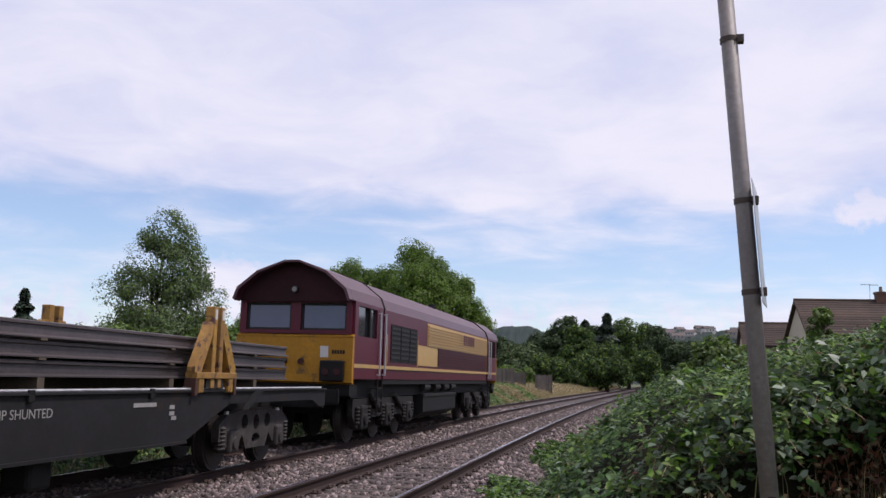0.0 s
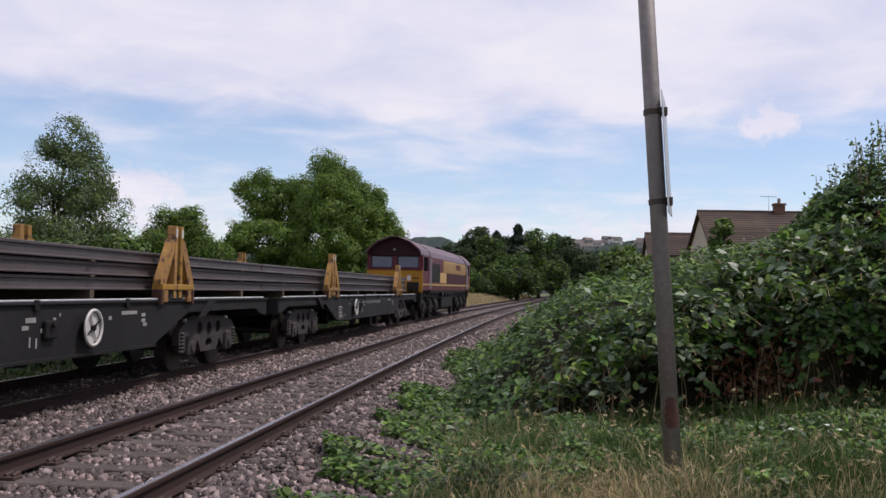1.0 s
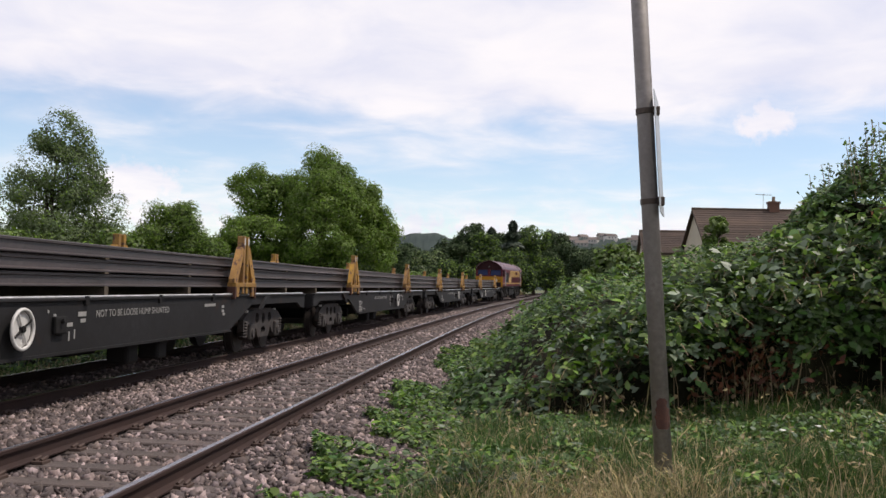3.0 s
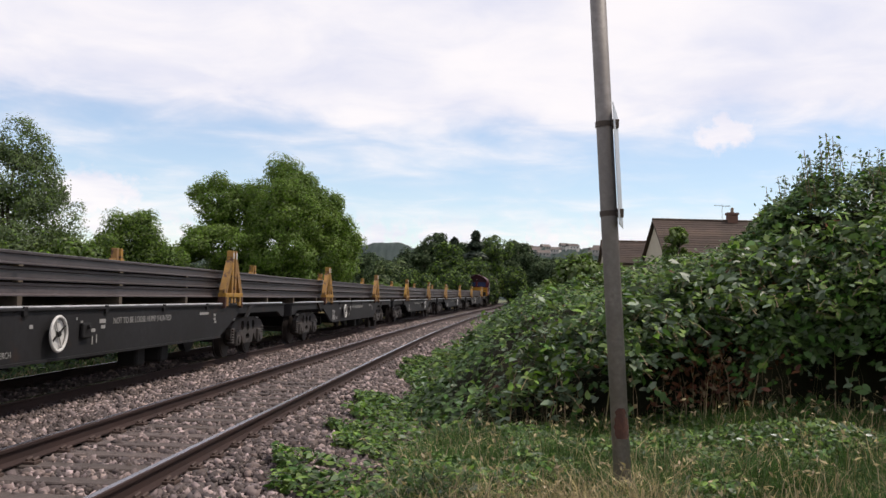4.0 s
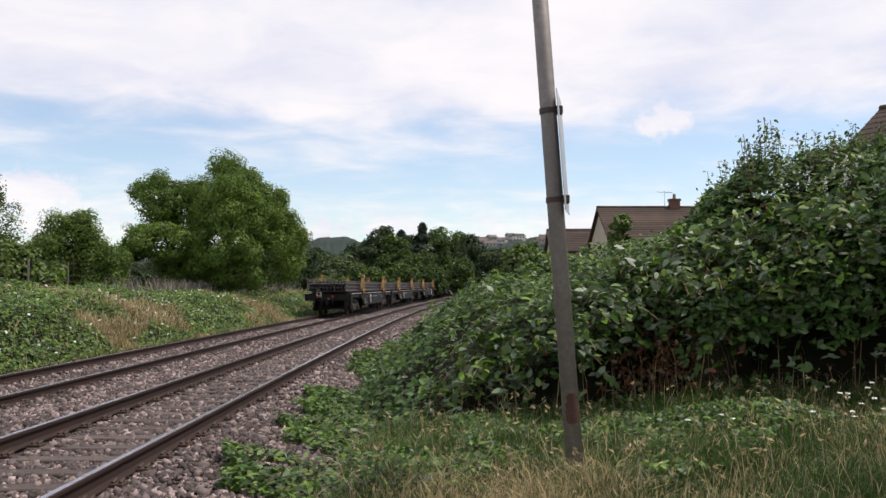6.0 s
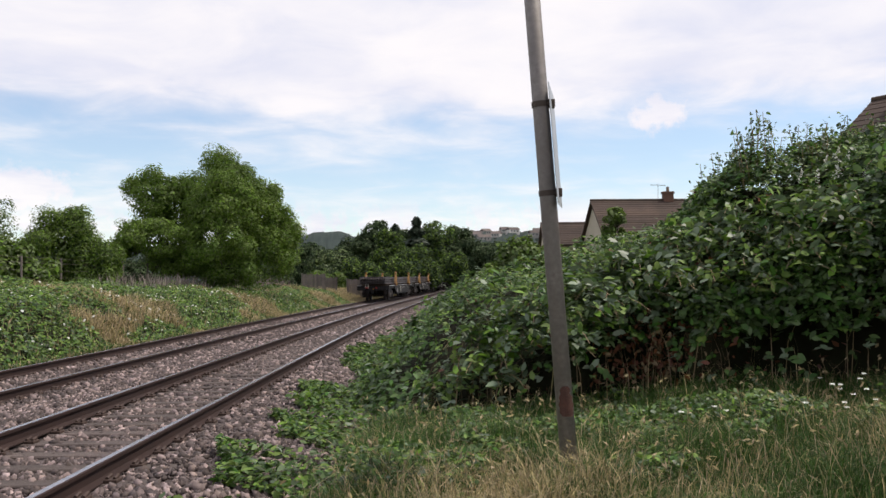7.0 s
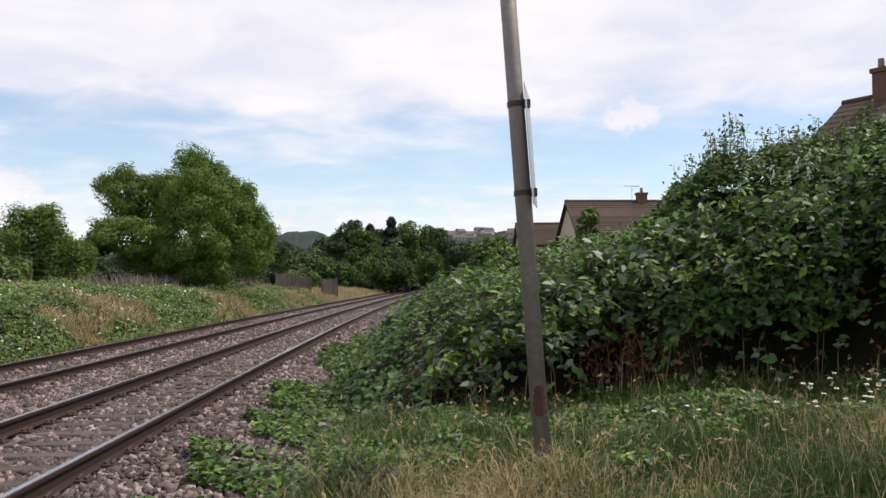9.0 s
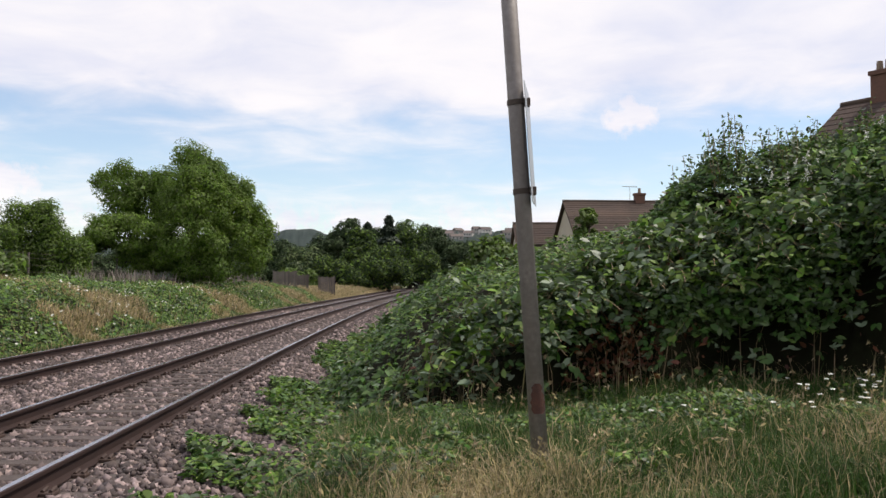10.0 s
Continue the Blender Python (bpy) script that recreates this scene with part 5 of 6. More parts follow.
def build_wagon(disc_y, tail):
    w = new("flat_wagon")
    for sx in (-1, 1):
        # deep side girder, waisted over the bogies
        bm = bmesh.new()
        o = [(-10.56, 1.22), (-10.56, 0.90), (-10.25, 0.90), (-9.85, 1.03), (-6.15, 1.03), (-4.78, 0.56), (4.78, 0.56), (6.15, 1.03), (9.85, 1.03), (10.25, 0.90), (10.56, 0.90), (10.56, 1.22)]
        a, b = sorted((sx * 1.24, sx * 1.30))
        prism(bm, o, a, b, "x")
        part("side_girder", bm, "wagon_grey", w)
        bm = bmesh.new()
        a, b = sorted((sx * 1.16, sx * 1.335))
        box(bm, a, b, -10.56, 10.56, 1.205, 1.235, 0.006)
        part("top_flange", bm, "wagon_grey", w)
        bm = bmesh.new()
        tube(bm, (sx * 1.30, -10.3, 1.252), (sx * 1.30, 10.3, 1.252), 0.017, 0.017, 8)
        part("deck_edge", bm, "deck_edge", w, "bright whitish steel edge")
        bm = bmesh.new()
        prism(bm, [(-4.78, 0.575), (-4.78, 0.54), (4.78, 0.54), (4.78, 0.575)], *sorted((sx * 1.20, sx * 1.34)), "x")
        part("bottom_flange", bm, "wagon_grey", w)
        for sy in (-1, 1):
            stanchion(w, sy * 5.525, sx)
            bm = bmesh.new()
            prism(bm, [(sy * 7.05, 1.22), (sy * 7.30, 1.22), (sy * 6.75, 0.93), (sy * 6.62, 0.93)], *sorted((sx * 1.302, sx * 1.36)), "x")
            part("strut", bm, "wagon_grey", w)
            bm = bmesh.new()
            tube(bm, (sx * 0.87, sy * 10.56, 1.05), (sx * 0.87, sy * 10.86, 1.05), 0.14, 0.11, 14)
            bu = part("buffer", bm, "wagon_grey", w, "steel buffer with a rusty shank")
            bm = bmesh.new()
            tube(bm, (sx * 0.87, sy * 10.86, 1.05), (sx * 0.87, sy * 10.98, 1.05), 0.075, 0.075, 12)
            part("shank", bm, "rust", bu)
            bm = bmesh.new()
            box(bm, sx * 0.87 - 0.28, sx * 0.87 + 0.28, min(sy * 10.98, sy * 11.02), max(sy * 10.98, sy * 11.02), 0.87, 1.23, 0.05)
            part("head", bm, "under_black", bu)
        for yy in (-3.4, -1.0, 1.4, 3.8):
            bm = bmesh.new()
            box(bm, sx * 1.30 - 0.03, sx * 1.30 + 0.035, yy - 0.05, yy + 0.05, 1.14, 1.262, 0.006)
            part("lashing_ring", bm, "under_black", w)
    bm = bmesh.new()
    box(bm, -0.22, 0.22, -10.5, 10.5, 0.82, 1.17)
    for k in range(18):
        y = -10.0 + 20.0 * k / 17
        box(bm, -1.24, 1.24, y - 0.08, y + 0.08, 1.03, 1.20)
    part("underframe", bm, "under_black", w)
    for sy in (-1, 1):
        bm = bmesh.new()
        box(bm, -1.28, 1.28, min(sy * 10.50, sy * 10.58), max(sy * 10.50, sy * 10.58), 0.86, 1.22, 0.01)
        part("headstock", bm, "wagon_grey", w)
        bm = bmesh.new()
        tube(bm, (0, sy * 10.56, 0.95), (0, sy * 10.95, 0.92), 0.05, 0.04, 8)
        box(bm, -0.07, 0.07, min(sy * 10.7, sy * 10.98), max(sy * 10.7, sy * 10.98), 0.62, 0.98, 0.02)
        part("coupling", bm, "under_black", w)
        for hx, mat in ((0.30, "hose_red"), (-0.30, "rubber")):
            bm = bmesh.new()
            p = [(hx, sy * 10.60, 1.02), (hx, sy * 10.78, 0.97), (hx, sy * 10.86, 0.80), (hx + 0.04, sy * 10.84, 0.62)]
            for u, v in zip(p[:-1], p[1:]):
                tube(bm, u, v, 0.028, 0.028, 8)
            ho = part("brake_hose", bm, "rubber", w)
            if mat == "hose_red":
                bm = bmesh.new()
                tube(bm, (hx, sy * 10.60, 1.02), (hx, sy * 10.72, 1.06), 0.05, 0.04, 10)
                box(bm, hx - 0.08, hx + 0.02, min(sy * 10.66, sy * 10.70), max(sy * 10.66, sy * 10.70), 1.04, 1.16)
                part("cock", bm, "hose_red", ho, "red brake pipe cock")
        wagon_bogie(w, sy * 7.70)
    for yy in (-2.0, 2.9):
        bm = bmesh.new()
        tube(bm, (-0.35, yy, 0.50), (0.35, yy, 0.50), 0.16, 0.16, 14)
        part("air_reservoir", bm, "under_black", w)
    bm = bmesh.new()
    box(bm, -0.5, 0.5, 0.1, 1.0, 0.36, 0.72, 0.03)
    part("brake_gear", bm, "under_black", w)
    for yy in (disc_y + 3.4 if disc_y < 0 else disc_y - 3.9, disc_y + 4.5 if disc_y < 0 else disc_y - 5.1):
        bm = bmesh.new()
        box(bm, 0.86, 1.20, yy - 0.2, yy + 0.2, 0.24, 0.60, 0.05)
        part("brake_cylinder", bm, "under_black", w)
    brake_wheel(w, disc_y)
    q = 1 if disc_y < 0 else -1
    bm = bmesh.new()
    box(bm, 1.302, 1.36, disc_y + q * 0.95 - 0.14, disc_y + q * 0.95 + 0.14, 0.80, 1.02, 0.02)
    tube(bm, (1.33, disc_y + q * 0.95, 0.95), (1.40, disc_y + q * 0.95, 0.97), 0.03, 0.03, 8)
    part("brake_lever_box", bm, "under_black", w)
    for dy, z0, z1, ln in ((0.70, 1.06, 1.10, 0.03), (0.84, 1.00, 1.05, 0.06), (1.12, 0.88, 0.93, 0.20), (1.22, 0.70, 0.82, 0.03), (1.36, 0.72, 0.84, 0.03), (1.45, 1.00, 1.06, 0.22), (1.52, 0.92, 0.97, 0.14), (-0.6, 0.98, 1.03, 0.09)):
        a = disc_y + q * dy
        side_bar(w, a, a + ln, z0, z1)
    t0 = disc_y + 1.95 if q > 0 else disc_y - 4.6
    wording("NOT TO BE LOOSE HUMP SHUNTED", 0.135, w, Matrix.Translation((1.304, t0, 0.98)) @ ON_SIDE, width=2.5)
    side_bar(w, t0 + 4.1 if q > 0 else t0 + 5.6, t0 + 4.65 if q > 0 else t0 + 6.1, 1.04, 1.09)
    # data panel low at one end: framed bars and a code word
    for z0, z1, ln in ((0.92, 0.96, 0.34), (0.84, 0.87, 0.40), (0.76, 0.80, 0.38)):
        side_bar(w, -4.62, -4.62 + ln, z0, z1)
    for z0 in (0.90, 0.73, 0.61):
        side_bar(w, -4.66, -4.05, z0, z0 + 0.012)
    for k in range(6):
        side_bar(w, -4.60 + 0.075 * k, -4.55 + 0.075 * k, 0.64, 0.71)
    wording("PERCH", 0.105, w, Matrix.Translation((1.304, -3.98, 0.645)) @ ON_SIDE)
    for a, z0 in ((4.3, 1.0), (4.3, 0.92), (4.36, 0.86)):
        side_bar(w, a, a + 0.13, z0, z0 + 0.05)
    if tail:
        bm = bmesh.new()
        box(bm, -0.62, -0.34, -10.72, -10.585, 1.04, 1.34, 0.03)
        tl = part("tail_lamp", bm, "white_paint", w, "white portable tail lamp with a red face")
        bm = bmesh.new()
        for p0, p1 in (((-0.60, -10.65, 1.33), (-0.56, -10.65, 1.46)), ((-0.56, -10.65, 1.46), (-0.40, -10.65, 1.46)), ((-0.40, -10.65, 1.46), (-0.36, -10.65, 1.33))):
            tube(bm, p0, p1, 0.02, 0.02, 8)
        part("handle", bm, "white_paint", tl)
        bm = bmesh.new()
        tube(bm, (-0.48, -10.72, 1.24), (-0.48, -10.76, 1.24), 0.085, 0.08, 16)
        part("lens", bm, "lamp_dark", tl)
        bm = bmesh.new()
        box(bm, -0.60, -0.36, -10.728, -10.718, 1.05, 1.13)
        part("red_panel", bm, "lamp_red", tl)
        bm = bmesh.new()
        box(bm, -0.02, 0.10, -10.70, -10.60, 0.93, 1.02, 0.01)
        part("coupling_pin", bm, "warn_yellow", w)
    return tagged(w, "long dark grey flat wagon with yellow load stanchions", "rail wagon", "wagons of the train")


def load_rail(y0, y1):
    """One new flat-bottomed rail of the load; its outline pushed along y."""
    bm = bmesh.new()
    prism(bm, [(a * 1.1, (z + 0.159) * 1.1) for a, z in RAIL_OUTLINE], y0, y1)
    me = bpy.data.meshes.new("load_rail")
    bm.to_mesh(me)
    bm.free()
    me.materials.append(M["new_rail"])
    return me


def build_load(y0, y1, end=0):
    b = new("rail_bundle")
    rng = random.Random(int(y1 * 10))
    me = load_rail(y0, y1)
    for z in (1.385, 1.588, 1.79):
        n = 11
        for k in range(n):
            x = -1.02 + 2.04 * k / (n - 1) + rng.uniform(-0.012, 0.012)
            put("load_rail", me, b, pose(x, end * rng.uniform(0.0, 0.22), z))
    for z in (1.365, 1.566, 1.769):
        for y in np.linspace(y0 + 1.5, y1 - 1.5, 7):
            bm = bmesh.new()
            lo = 1.20 if z < 1.5 else z - 0.006
            box(bm, -1.10, 1.10, y - 0.06, y + 0.06, lo, z + 0.018)
            part("packing", bm, "timber", b)
    return tagged(b, "stack of dark new steel rails in three layers", "rail load", "rail loads on the wagons")


PERIOD = 22.061
DISCS = (-2.65, 2.65, 2.65, -2.65, -2.65)
kinds = {}
for k, dy in enumerate(DISCS):
    behind = 6.703 + 5.525 + k * PERIOD
    key = (dy, k == 4)
    if key in kinds:
        wg = copy_thing(kinds[key], pose(0, 0, 0))
    else:
        wg = kinds[key] = build_wagon(dy, k == 4)
    RIDERS.append((wg, behind, 15.4))
    y0, y1 = -PERIOD / 2 + 0.01, PERIOD / 2 - 0.01
    if k == 0:
        y1 = 9.05
    if k == 4:
        y0 = -10.95
    RIDERS.append((build_load(y0, y1, 1 if k == 4 else 0), behind, 15.4))


def build_loco():
    e = new("diesel_locomotive")
    S = [(1.32, 1.42), (1.32, 3.08), (1.23, 3.32), (0.78, 3.68), (0.16, 3.91), (-0.16, 3.91), (-0.78, 3.68), (-1.23, 3.32), (-1.32, 3.08), (-1.32, 1.42)]
    # body behind the cabs, cab blocks, roof hoods
    bm = bmesh.new()
    prism(bm, [(1.30, 1.42), (1.30, 3.06), (-1.30, 3.06), (-1.30, 1.42)], -7.55, 7.75)
    part("body", bm, "maroon", e, "maroon body side")
    bm = bmesh.new()
    prism(bm, [(1.302, 3.062), (1.21, 3.31), (0.77, 3.66), (0.16, 3.88), (-0.16, 3.88), (-0.77, 3.66), (-1.21, 3.31), (-1.302, 3.062)], -7.50, 7.70)
    part("roof", bm, "maroon_roof", e, "faded maroon roof", smooth=False)
    for sy in (-1, 1):
        cab = new("cab")
        cab.parent = e
        y_in, y_face = sy * 7.75, sy * 9.95
        # side walls with a window opening, back and lower nose
        for sx in (-1, 1):
            a, b = sorted((sx * 1.26, sx * 1.32))
            for y0, y1, z0, z1 in ((7.75, 9.95, 1.42, 2.34), (7.75, 8.25, 2.34, 3.08), (9.72, 9.95, 2.34, 3.08), (8.25, 9.72, 3.0, 3.08)):
                bm = bmesh.new()
                box(bm, a, b, min(sy * y0, sy * y1), max(sy * y0, sy * y1), z0, z1)
                part("side_panel", bm, "maroon", cab)
            bm = bmesh.new()
            box(bm, min(sx * 1.24, sx * 1.262), max(sx * 1.24, sx * 1.262), min(sy * 8.25, sy * 9.72), max(sy * 8.25, sy * 9.72), 2.34, 3.0)
            part("side_window", bm, "glass", cab)
            bm = bmesh.new()
            box(bm, min(sx * 1.25, sx * 1.325), max(sx * 1.25, sx * 1.325), min(sy * 8.78, sy * 8.86), max(sy * 8.78, sy * 8.86), 2.34, 3.0, 0.008)
            part("window_bar", bm, "under_black", cab)
            bm = bmesh.new()
            box(bm, min(sx * 1.318, sx * 1.327), max(sx * 1.318, sx * 1.327), min(sy * 7.80, sy * 8.12), max(sy * 7.80, sy * 8.12), 1.45, 3.02, 0.003)
            part("door", bm, "maroon", cab)
            for yy in (7.72, 8.17):
                bm = bmesh.new()
                tube(bm, (sx * 1.39, sy * yy, 1.5), (sx * 1.39, sy * yy, 2.95), 0.02, 0.02, 8)
                tube(bm, (sx * 1.32, sy * yy, 1.52), (sx * 1.39, sy * yy, 1.52), 0.016, 0.016, 6)
                tube(bm, (sx * 1.32, sy * yy, 2.93), (sx * 1.39, sy * yy, 2.93), 0.016, 0.016, 6)
                part("handrail", bm, "galv_bright", cab, "pale steel handrail")
            bm = bmesh.new()
            for z in (0.62, 0.92, 1.2):
                box(bm, min(sx * 1.18, sx * 1.36), max(sx * 1.18, sx * 1.36), min(sy * 7.78, sy * 8.14), max(sy * 7.78, sy * 8.14), z, z + 0.03)
            for yy in (7.76, 8.15):
                tube(bm, (sx * 1.34, sy * yy, 0.6), (sx * 1.34, sy * yy, 1.42), 0.02, 0.02, 8)
            part("cab_steps", bm, "loco_iron", cab)
        # roof hood with its overhanging brow, set on the cab walls
        bm = bmesh.new()
        prism(bm, S[1:9], min(sy * 7.72, sy * 10.12), max(sy * 7.72, sy * 10.12))
        part("roof_hood", bm, "maroon_roof", cab)
        bm = bmesh.new()
        inner = [(x * 0.97, z - 0.03) for x, z in S[1:9]]
        prism(bm, inner, min(sy * 10.118, sy * 10.128), max(sy * 10.118, sy * 10.128))
        part("brow", bm, "brow", cab, "dark maroon brow over the windscreens")
        # visor: the roof skin carried out over the brow
        for (xa, za), (xb, zb) in zip(S[1:8], S[2:9]):
            bm = bmesh.new()
            prism(bm, [(xa, za), (xb, zb), (xb * 0.965, zb - 0.045), (xa * 0.965, za - 0.045)], min(sy * 10.13, sy * 10.42), max(sy * 10.13, sy * 10.42))
            part("visor", bm, "maroon_roof", cab)
        # dark band joint in the roof
        bm = bmesh.new()
        prism(bm, [(x * 1.006, z + 0.012) for x, z in S[1:9]], min(sy * 7.60, sy * 7.72), max(sy * 7.60, sy * 7.72))
        part("roof_joint", bm, "under_black", cab)
        # windscreen frame: posts and rails round two openings
        for x0, x1, z0, z1 in ((-1.26, -1.14, 2.36, 3.10), (1.14, 1.26, 2.36, 3.10), (-0.11, 0.11, 2.36, 3.10), (-1.14, -0.11, 3.02, 3.10), (0.11, 1.14, 3.02, 3.10), (-1.14, -0.11, 2.36, 2.44), (0.11, 1.14, 2.36, 2.44)):
            bm = bmesh.new()
            box(bm, x0, x1, min(sy * 9.90, sy * 10.02), max(sy * 9.90, sy * 10.02), z0, z1)
            part("window_post", bm, "maroon", cab)
        for x0 in (-1.14, 0.11):
            bm = bmesh.new()
            box(bm, x0, x0 + 1.03, min(sy * 9.92, sy * 9.945), max(sy * 9.92, sy * 9.945), 2.44, 3.02)
            part("windscreen", bm, "cab_glass", cab, "dark windscreen, the sky's blue reflection put into its colour")
            for a, b, c, d in ((0.0, 0.05, 2.44, 3.02), (0.98, 1.03, 2.44, 3.02), (0.05, 0.98, 2.44, 2.485), (0.05, 0.98, 2.97, 3.02)):
                bm = bmesh.new()
                box(bm, x0 + a, x0 + b, min(sy * 9.946, sy * 9.972), max(sy * 9.946, sy * 9.972), c, d, 0.01)
                part("gasket", bm, "rubber", cab, "black rubber window gasket")
        bm = bmesh.new()
        box(bm, 0.35, 0.80, min(sy * 9.93, sy * 9.952), max(sy * 9.93, sy * 9.952), 2.445, 2.475)
        part("cab_card", bm, "white_paint", cab)
        # yellow nose
        bm = bmesh.new()
        prism(bm, [(sy * 9.95, 1.30), (sy * 10.07, 1.34), (sy * 10.07, 2.30), (sy * 9.95, 2.36)], -1.32, 1.32, "x")
        part("nose", bm, "warn_yellow", cab, "grimy warning-yellow nose")
        bm = bmesh.new()
        box(bm, -1.33, 1.33, min(sy * 9.96, sy * 10.085), max(sy * 9.96, sy * 10.085), 2.29, 2.33, 0.008)
        part("nose_ledge", bm, "warn_yellow", cab)
        bm = bmesh.new()
        box(bm, -1.24, 1.24, min(sy * 9.4, sy * 9.95), max(sy * 9.4, sy * 9.95), 1.06, 1.30)
        part("buffer_beam", bm, "under_black", cab)
        bm = bmesh.new()
        box(bm, 0.62, 1.16, min(sy * 10.07, sy * 10.16), max(sy * 10.07, sy * 10.16), 1.36, 1.80, 0.03)
        part("lamp_box", bm, "under_black", cab, "black box of head and tail lamps")
        bm = bmesh.new()
        box(bm, -1.16, -0.62, min(sy * 10.07, sy * 10.16), max(sy * 10.07, sy * 10.16), 1.36, 1.80, 0.03)
        part("lamp_box", bm, "under_black", cab, "black box of head and tail lamps")
        for x in (-1.02, -0.78, 0.76, 1.02):
            bm = bmesh.new()
            tube(bm, (x, sy * 10.155, 1.56), (x, sy * 10.175, 1.56), 0.085, 0.08, 14)
            part("lamp", bm, "lamp_dark", cab)
        bm = bmesh.new()
        tube(bm, (0.0, sy * 10.12, 3.30), (0.0, sy * 10.20, 3.30), 0.085, 0.08, 14)
        hl = part("headlamp", bm, "loco_iron", cab)
        bm = bmesh.new()
        tube(bm, (0.0, sy * 10.20, 3.30), (0.0, sy * 10.206, 3.30), 0.055, 0.05, 14)
        part("lens", bm, "lamp_glass", hl)
        bm = bmesh.new()
        box(bm, 0.60, 0.78, min(sy * 10.069, sy * 10.076), max(sy * 10.069, sy * 10.076), 1.86, 2.10)
        part("notice", bm, "white_paint", cab, "white warning notice")
        for k in range(5):
            bm = bmesh.new()
            box(bm, 0.86 + 0.06 * k, 0.905 + 0.06 * k, min(sy * 10.069, sy * 10.075), max(sy * 10.069, sy * 10.075), 1.94, 2.02)
            part("marking", bm, "under_black", cab)
        for x in (-0.2, 0.18):
            bm = bmesh.new()
            tube(bm, (x, sy * 10.07, 1.78), (x, sy * 10.15, 1.76), 0.07, 0.06, 12)
            part("jumper_socket", bm, "rust", cab)
        for sx in (-1, 1):
            bm = bmesh.new()
            tube(bm, (sx * 0.87, sy * 9.95, 1.05), (sx * 0.87, sy * 10.35, 1.05), 0.13, 0.10, 14)
            box(bm, sx * 0.87 - 0.28, sx * 0.87 + 0.28, min(sy * 10.35, sy * 10.40), max(sy * 10.35, sy * 10.40), 0.88, 1.22, 0.05)
            part("buffer", bm, "under_black", cab)
    # sides: sole stripe, gold band, louvres, grilles, doors
    for sx in (-1, 1):
        def panel(name, mat, y0, y1, z0, z1, x=1.304, thick=0.006, label=""):
            bm = bmesh.new()
            box(bm, min(sx * (x - 0.01), sx * (x + thick)), max(sx * (x - 0.01), sx * (x + thick)), y0, y1, z0, z1)
            return part(name, bm, mat, e, label)
        panel("sole_stripe", "gold", -9.94, 9.94, 1.66, 1.74, 1.322, 0.006, "thin gold line along the sill")
        panel("sole_skirt", "under_black", -7.5, 7.7, 1.30, 1.42, 1.28)
        panel("gold_band", "gold", -2.95, 7.70, 2.36, 3.02, label="broad gold band with plain maroon shapes")
        panel("gold_band", "gold", -4.05, -1.55, 1.80, 2.355)
        # block shapes over the band
        for k in range(6):
            panel("band_shape", "maroon", 2.5 + 0.36 * k, 2.72 + 0.36 * k, 2.60, 2.94, 1.343)
        for k in range(13):
            z = 1.86 + 0.088 * k
            panel("louvre", "gold" if z > 2.36 else "maroon", -2.90 if z > 2.36 else -1.50, 7.5, z, z + 0.035, 1.312, 0.03)
        for y0, y1 in ((-6.95, -6.02), (-5.98, -5.10), (-5.06, -4.22)):
            bm = bmesh.new()
            box(bm, min(sx * 1.294, sx * 1.312), max(sx * 1.294, sx * 1.312), y0, y1, 1.84, 2.76)
            gr = part("grille", bm, "under_black", e, "black body-side air grille")
            for q in range(7):
                bm = bmesh.new()
                z = 1.92 + 0.12 * q
                box(bm, min(sx * 1.311, sx * 1.325), max(sx * 1.311, sx * 1.325), y0 + 0.03, y1 - 0.03, z, z + 0.05)
                part("slat", bm, "rubber", gr)
        panel("door_gap", "under_black", 7.62, 7.78, 1.45, 3.10, 1.31, 0.012)
        for yy in (-7.3, -4.12, 7.5):
            panel("edge_strip", "gold", yy - 0.02, yy + 0.02, 1.76, 2.5, 1.312)
    # roof fittings
    for y0, y1, w, h in ((-5.6, -2.4, 0.16, 0.02), (-1.6, 1.6, 0.15, 0.015), (3.2, 5.0, 0.16, 0.03)):
        bm = bmesh.new()
        box(bm, -w, w, y0, y1, 3.84, 3.86 + h, 0.02)
        part("roof_hatch", bm, "maroon_roof", e)
    bm = bmesh.new()
    tube(bm, (0.2, 2.4, 3.84), (0.2, 2.4, 3.98), 0.16, 0.14, 12)
    part("exhaust", bm, "under_black", e)
    # underframe, tank, bogies
    bm = bmesh.new()
    box(bm, -1.10, 1.10, -9.4, 9.4, 1.00, 1.42)
    part("underframe", bm, "under_black", e)
    bm = bmesh.new()
    prism(bm, [(-1.25, 1.02), (-1.25, 0.52), (-0.95, 0.34), (0.95, 0.34), (1.25, 0.52), (1.25, 1.02)], -3.05, 1.65)
    ft = part("fuel_tank", bm, "under_black", e, "dark grey fuel tank")
    for sx in (-1, 1):
        bm = bmesh.new()
        box(bm, min(sx * 1.25, sx * 1.275), max(sx * 1.25, sx * 1.275), -3.0, 1.6, 0.94, 1.03, 0.008)
        part("tank_edge", bm, "loco_iron", ft)
        for yy in (-2.6, -1.2, 0.1, 1.2):
            bm = bmesh.new()
            tube(bm, (sx * 1.16, yy - 0.35, 1.22), (sx * 1.16, yy + 0.35, 1.22), 0.13, 0.13, 12)
            part("air_tank", bm, "loco_iron", e)
